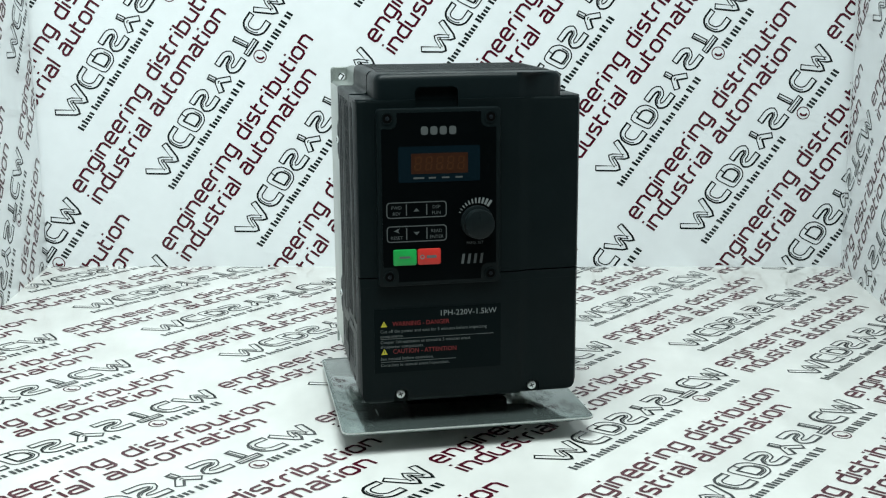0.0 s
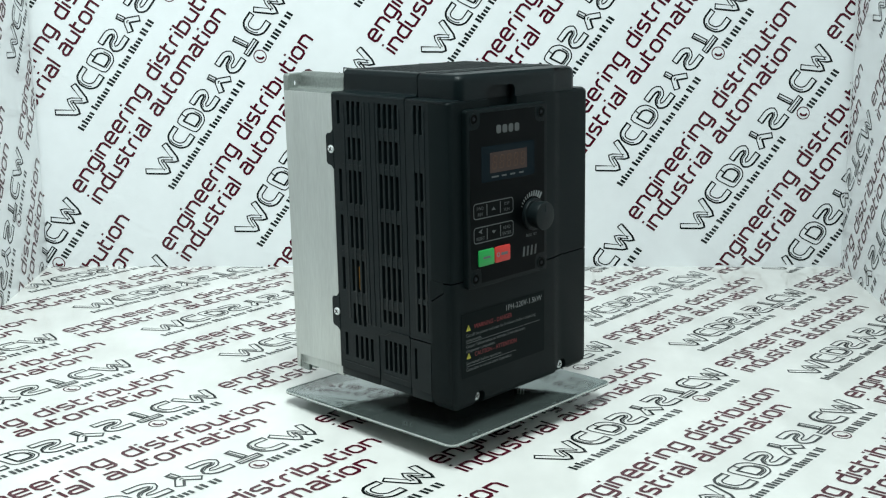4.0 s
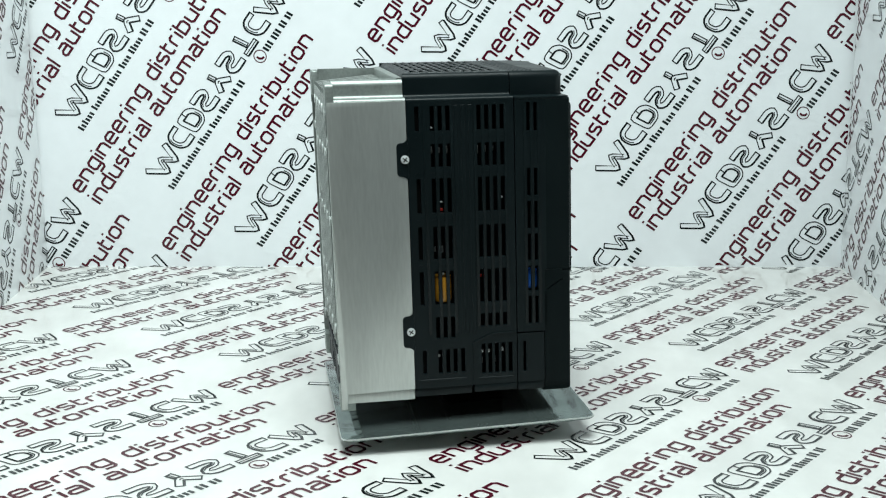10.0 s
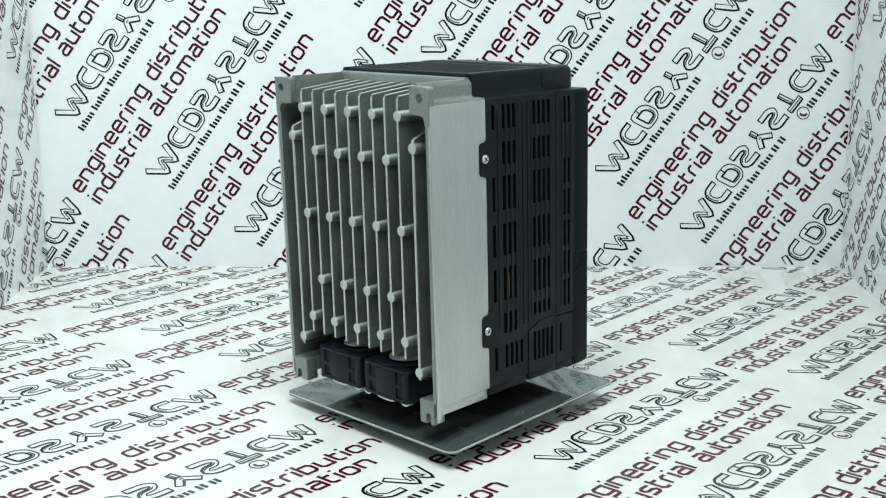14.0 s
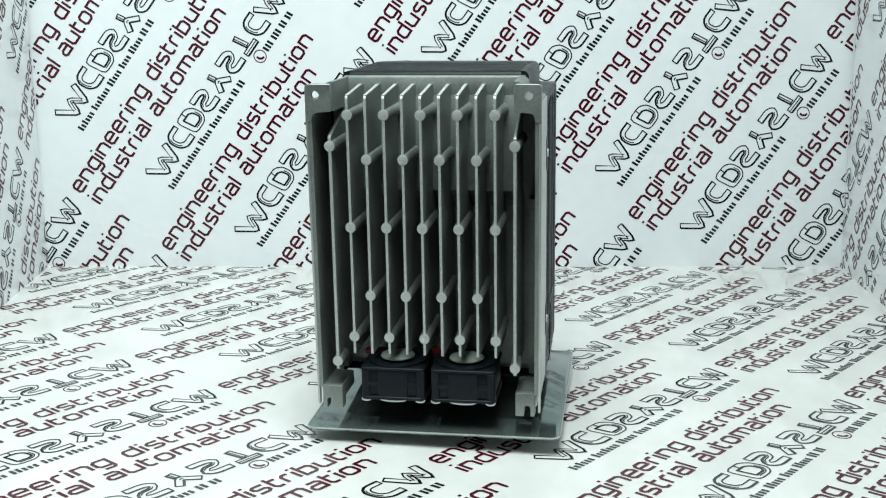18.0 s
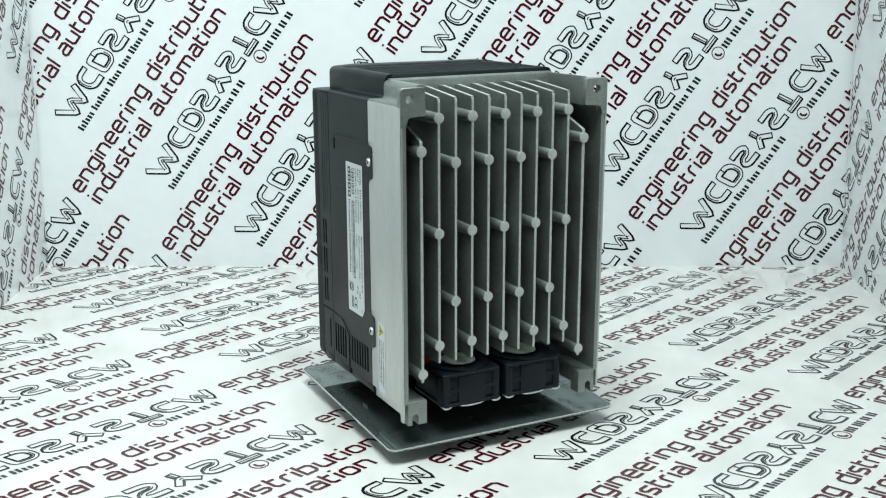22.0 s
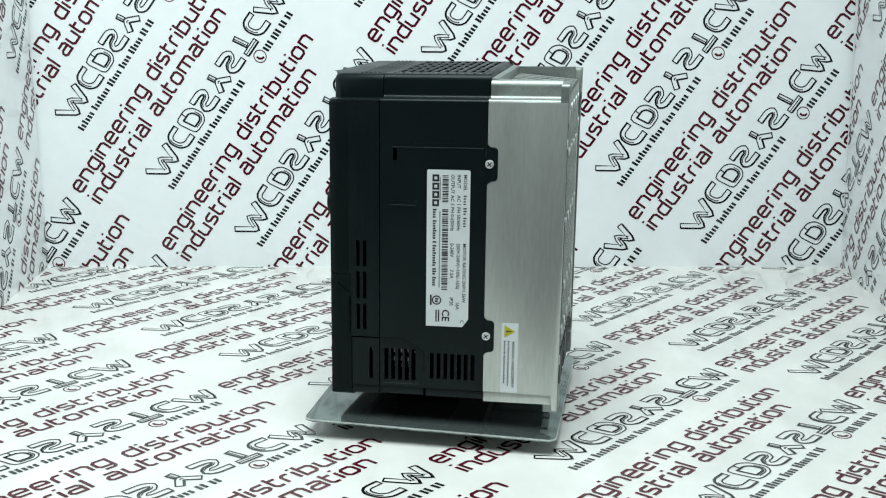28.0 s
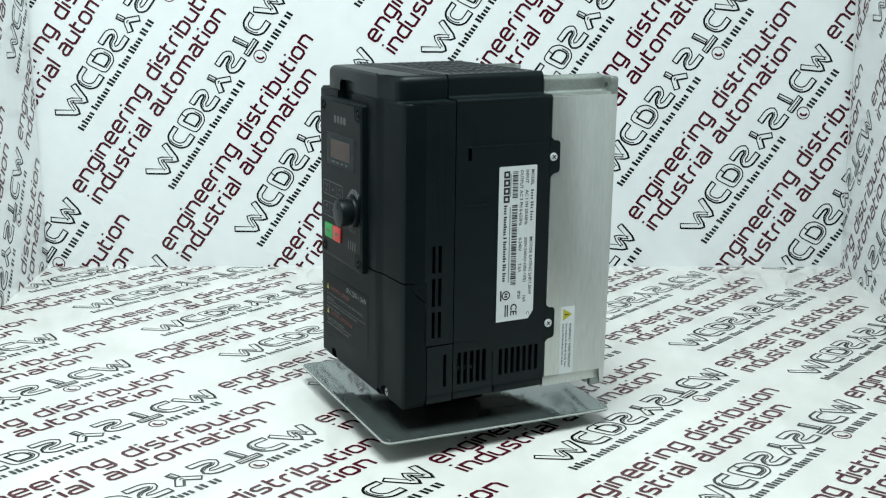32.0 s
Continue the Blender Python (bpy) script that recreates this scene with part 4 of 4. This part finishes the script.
# knob with its fan of ticks
bm = bmesh.new()
cylinder(bm, 4.3, KY - 1.2, 90.2, "y", 9.2, 2.6, 36, bev=0.4)
cylinder(bm, 4.3, KY - 5.6, 90.2, "y", 7.4, 8.6, 36, 8.3, bev=0.9)
knob = add("knob", bm, M_KNOB, keypad, "grey-black round setting knob")
bm = bmesh.new()
box(bm, 3.9, 4.7, KY - 10.1, KY - 9.6, 92.5, 96.4, 0.1, 1)
add("knob_mark", bm, M_PLASTIC, knob)
for k in range(11):
    a = radians(150 - k * 9.6)
    r0, r1, w = 10.4, 11.6 + 0.28 * k, 0.22 + 0.045 * k
    d, e = (math.cos(a), math.sin(a)), (-math.sin(a), math.cos(a))
    flat("knob_tick", [(4.3 + d[0] * r0 + e[0] * w, 90.2 + d[1] * r0 + e[1] * w), (4.3 + d[0] * r1 + e[0] * w, 90.2 + d[1] * r1 + e[1] * w), (4.3 + d[0] * r1 - e[0] * w, 90.2 + d[1] * r1 - e[1] * w), (4.3 + d[0] * r0 - e[0] * w, 90.2 + d[1] * r0 - e[1] * w)], M_PALE, keypad)
words("knob_writing", "FREQ. SET", 0.0022, M_DIM, keypad, face_matrix(3.4, FY - 0.08, 77.6), "CENTER")

# ---- warning label on the terminal cover ----
LY = YF - 0.1
label = flat("warning_label", rect(-54.6, 18.2, 4.6, 41.6), M_STICKER, drive, LY, 0.12, "black warning label with white and red print")
label.location = (0.0008, 0, -0.0010)
WY = LY - 0.2
words("rating_writing", "1PH-220V-1.5kW", 0.0046, M_PALE, label, face_matrix(15.8, WY, 36.2), "RIGHT", 1.0)
for z, text in ((31.6, "WARNING - DANGER"), (15.6, "CAUTION - ATTENTION")):
    flat("hazard_sign", [(-50.8, z - 0.3), (-47.2, z - 0.3), (-49.0, z + 3.1)], M_YELLOW, label, WY, 0.08, "yellow warning triangle")
    flat("hazard_mark", [(-49.25, z + 2.0), (-48.75, z + 2.0), (-48.9, z + 0.4), (-49.1, z + 0.4)], M_PRINT, label, WY - 0.1, 0.05)
    words("hazard_writing", text, 0.0037, M_WARNRED, label, face_matrix(-44.2, WY, z), "LEFT", 0.9)
for z, text in ((27.8, "Cut off the power and wait for 5 minutes before inspecting"), (25.0, "components."), (21.6, "Couper l'alimentation et attendre 5 minutes avant"), (18.9, "d'inspecter composants."),
                (11.9, "See manual before operation."), (8.2, "Consultez le manuel avant l'operation.")):
    words("small_writing", text, 0.0026, M_DIM, label, face_matrix(-51.2, WY, z), "LEFT", 0.98)
for z, x1 in ((24.3, 14.0), (10.9, -8.0)):
    flat("label_rule", rect(-51.0, x1, z - 0.12, z + 0.12), M_DIM, label, WY, 0.06)

# ---- rating label on the right side, its writing running downwards ----
def side_matrix(y, z, x=XR + 0.25):
    """Writing on the right side: letters run down, their tops towards the back."""
    m = Matrix(((0, 0, 1), (0, 1, 0), (-1, 0, 0))).to_4x4()
    return Matrix.Translation((x * 0.001, y * 0.001, (z + LIFT) * 0.001)) @ m


def side_flat(name, pts, mat, parent, x=XR + 0.1, t=0.12, lab=""):
    bm = bmesh.new()
    prism(bm, pts, "x", x, x + t)
    return add(name, bm, mat, parent, lab)


rating = side_flat("rating_label", [(-2.0, 30.4), (18.6, 30.4), (22.0, 35.0), (22.0, 118.8), (21.4, 119.4), (-1.4, 119.4), (-2.0, 118.8)], M_WHITE, drive, lab="white rating label with black print and barcodes")
RX = XR + 0.24
for y, z, text in ((18.4, 117.0, "MODEL"), (14.9, 117.0, "INPUT"), (11.4, 117.0, "OUTPUT"), (14.9, 105.5, "AC 1 PH 50/60Hz"), (11.4, 105.5, "AC 3 PH 0-650Hz"),
                   (18.4, 78.5, "MOTOR RATING"), (18.4, 57.5, "2HP/1.5kW"), (14.9, 78.5, "200V-240V(+10%/-15%)"), (14.9, 45.0, "16A"), (11.4, 78.5, "0-240V"), (11.4, 63.5, "7.5A"), (11.4, 47.5, "IP20"), (17.6, 34.6, "C")):
    words("label_writing", text, 0.0027, M_PRINT, rating, side_matrix(y, z, RX), "LEFT", 1.0, weight=0.02)
words("label_writing", "CE", 0.0058, M_PRINT, rating, side_matrix(7.2, 40.4, RX), "LEFT", weight=0.025)
for z1 in (116.8, 112.2, 107.6, 103.0):
    hollow("maker_mark", rect(1.0, 4.8, z1 - 3.9, z1), rect(2.1, 3.7, z1 - 2.8, z1 - 1.1), M_PRINT, rating, lambda u, v: (RX + 0.05, u, v))


def sign_bars(name, y, tall, z, counts, mat, parent, x, pitch, wide):
    """A line of small bars, one for each sign, running down the side."""
    bm = bmesh.new()
    for count in counts:
        for k in range(count):
            prism(bm, rect(y, y + (tall if k == 0 or (k * 5 + count) % 4 == 0 else tall * 0.72), z - wide, z), "x", x, x + 0.05)
            z -= pitch
        z -= pitch * 0.6
    return add(name, bm, mat, parent)


sign_bars("maker_line", 1.4, 2.1, 97.6, (4, 8, 1, 9, 3, 4), M_PRINT, rating, RX, 1.38, 0.85)
sign_bars("type_line", 18.4, 1.8, 105.4, (4, 3, 4), M_PRINT, rating, RX, 1.5, 0.75)
rnd = random.Random(4)
for za, zb in ((116.4, 101.5), (97.5, 52.0)):
    code = bmesh.new()
    z = za
    while z > zb:
        w = rnd.choice((0.35, 0.35, 0.6, 0.9))
        prism(code, rect(6.6, 10.0, z - w, z), "x", RX, RX + 0.05)
        z -= w + rnd.choice((0.35, 0.5, 0.8))
    add("barcode", code, M_PRINT, rating)
    side_flat("code_line", rect(5.0, 5.7, zb + 1, za - 1), M_GREYINK, rating, RX, 0.05)
bm = bmesh.new()
ring(bm, RX + 0.03, 4.0, 45.6, "x", 2.0, 2.7, 0.06, 20)
add("approval_mark", bm, M_PRINT, rating)
for y0, y1, z0, z1 in ((3.0, 4.8, 44.4, 45.4), (3.2, 5.0, 45.9, 46.8), (0.2, 1.2, 42.6, 48.6), (3.4, 4.2, 33.0, 40.0), (4.8, 5.6, 33.0, 40.0)):
    side_flat("approval_mark", rect(y0, y1, z0, z1), M_PRINT, rating, RX, 0.05)
warn = side_flat("warning_sticker", rect(41.0, 50.4, -6.9, 34.0), M_WHITE, drive, XR + 0.05, 0.12, "white sticker with a yellow warning triangle")
side_flat("hazard_sign", [(42.6, 32.8), (42.6, 25.6), (48.8, 29.2)], M_YELLOW, warn, XR + 0.18, 0.06, "yellow warning triangle")
side_flat("hazard_mark", [(43.6, 29.6), (43.6, 28.8), (46.6, 29.0), (46.6, 29.4)], M_PRINT, warn, XR + 0.25, 0.04)
words("label_writing", "WARNING / AVERTISSEMENT", 0.0022, M_PRINT, warn, side_matrix(47.0, 23.6, XR + 0.2), "LEFT", 0.96, weight=0.02)
for y, counts in ((44.6, (4, 6, 2, 7, 5, 4)), (42.4, (6, 3, 8, 4, 6))):
    sign_bars("small_print", y, 1.1, 23.6, counts, M_PRINT, warn, XR + 0.18, 0.86, 0.5)

# the drive stands a little out of square: its back rises
for me in {ob.data for ob in drive.children_recursive if ob.data}:
    for v in me.vertices:
        v.co.z += 0.017 * (v.co.y + 0.045)

# ---- what turns ----
TURN = [(2.0 * k, 11.048 + 8.889 * 2.0 * k) for k in range(17)]
AXIS = pose(0.00011, 0, -0.027, 0.6, -0.03, 0)


def motions():
    walk(drive, [(t, AXIS @ pose(0, 0, 0, 0, 0, a) @ pose(-0.00109, -0.00087, 0.00062, -1.17, 0.277, 0)) for t, a in TURN])
    walk(plate, [(t, AXIS @ pose(0, 0, 0, 0, 0, a) @ pose(-0.00102, 0.00028, -0.0004, -1.53, 0.56, -0.43)) for t, a in TURN])


motions()
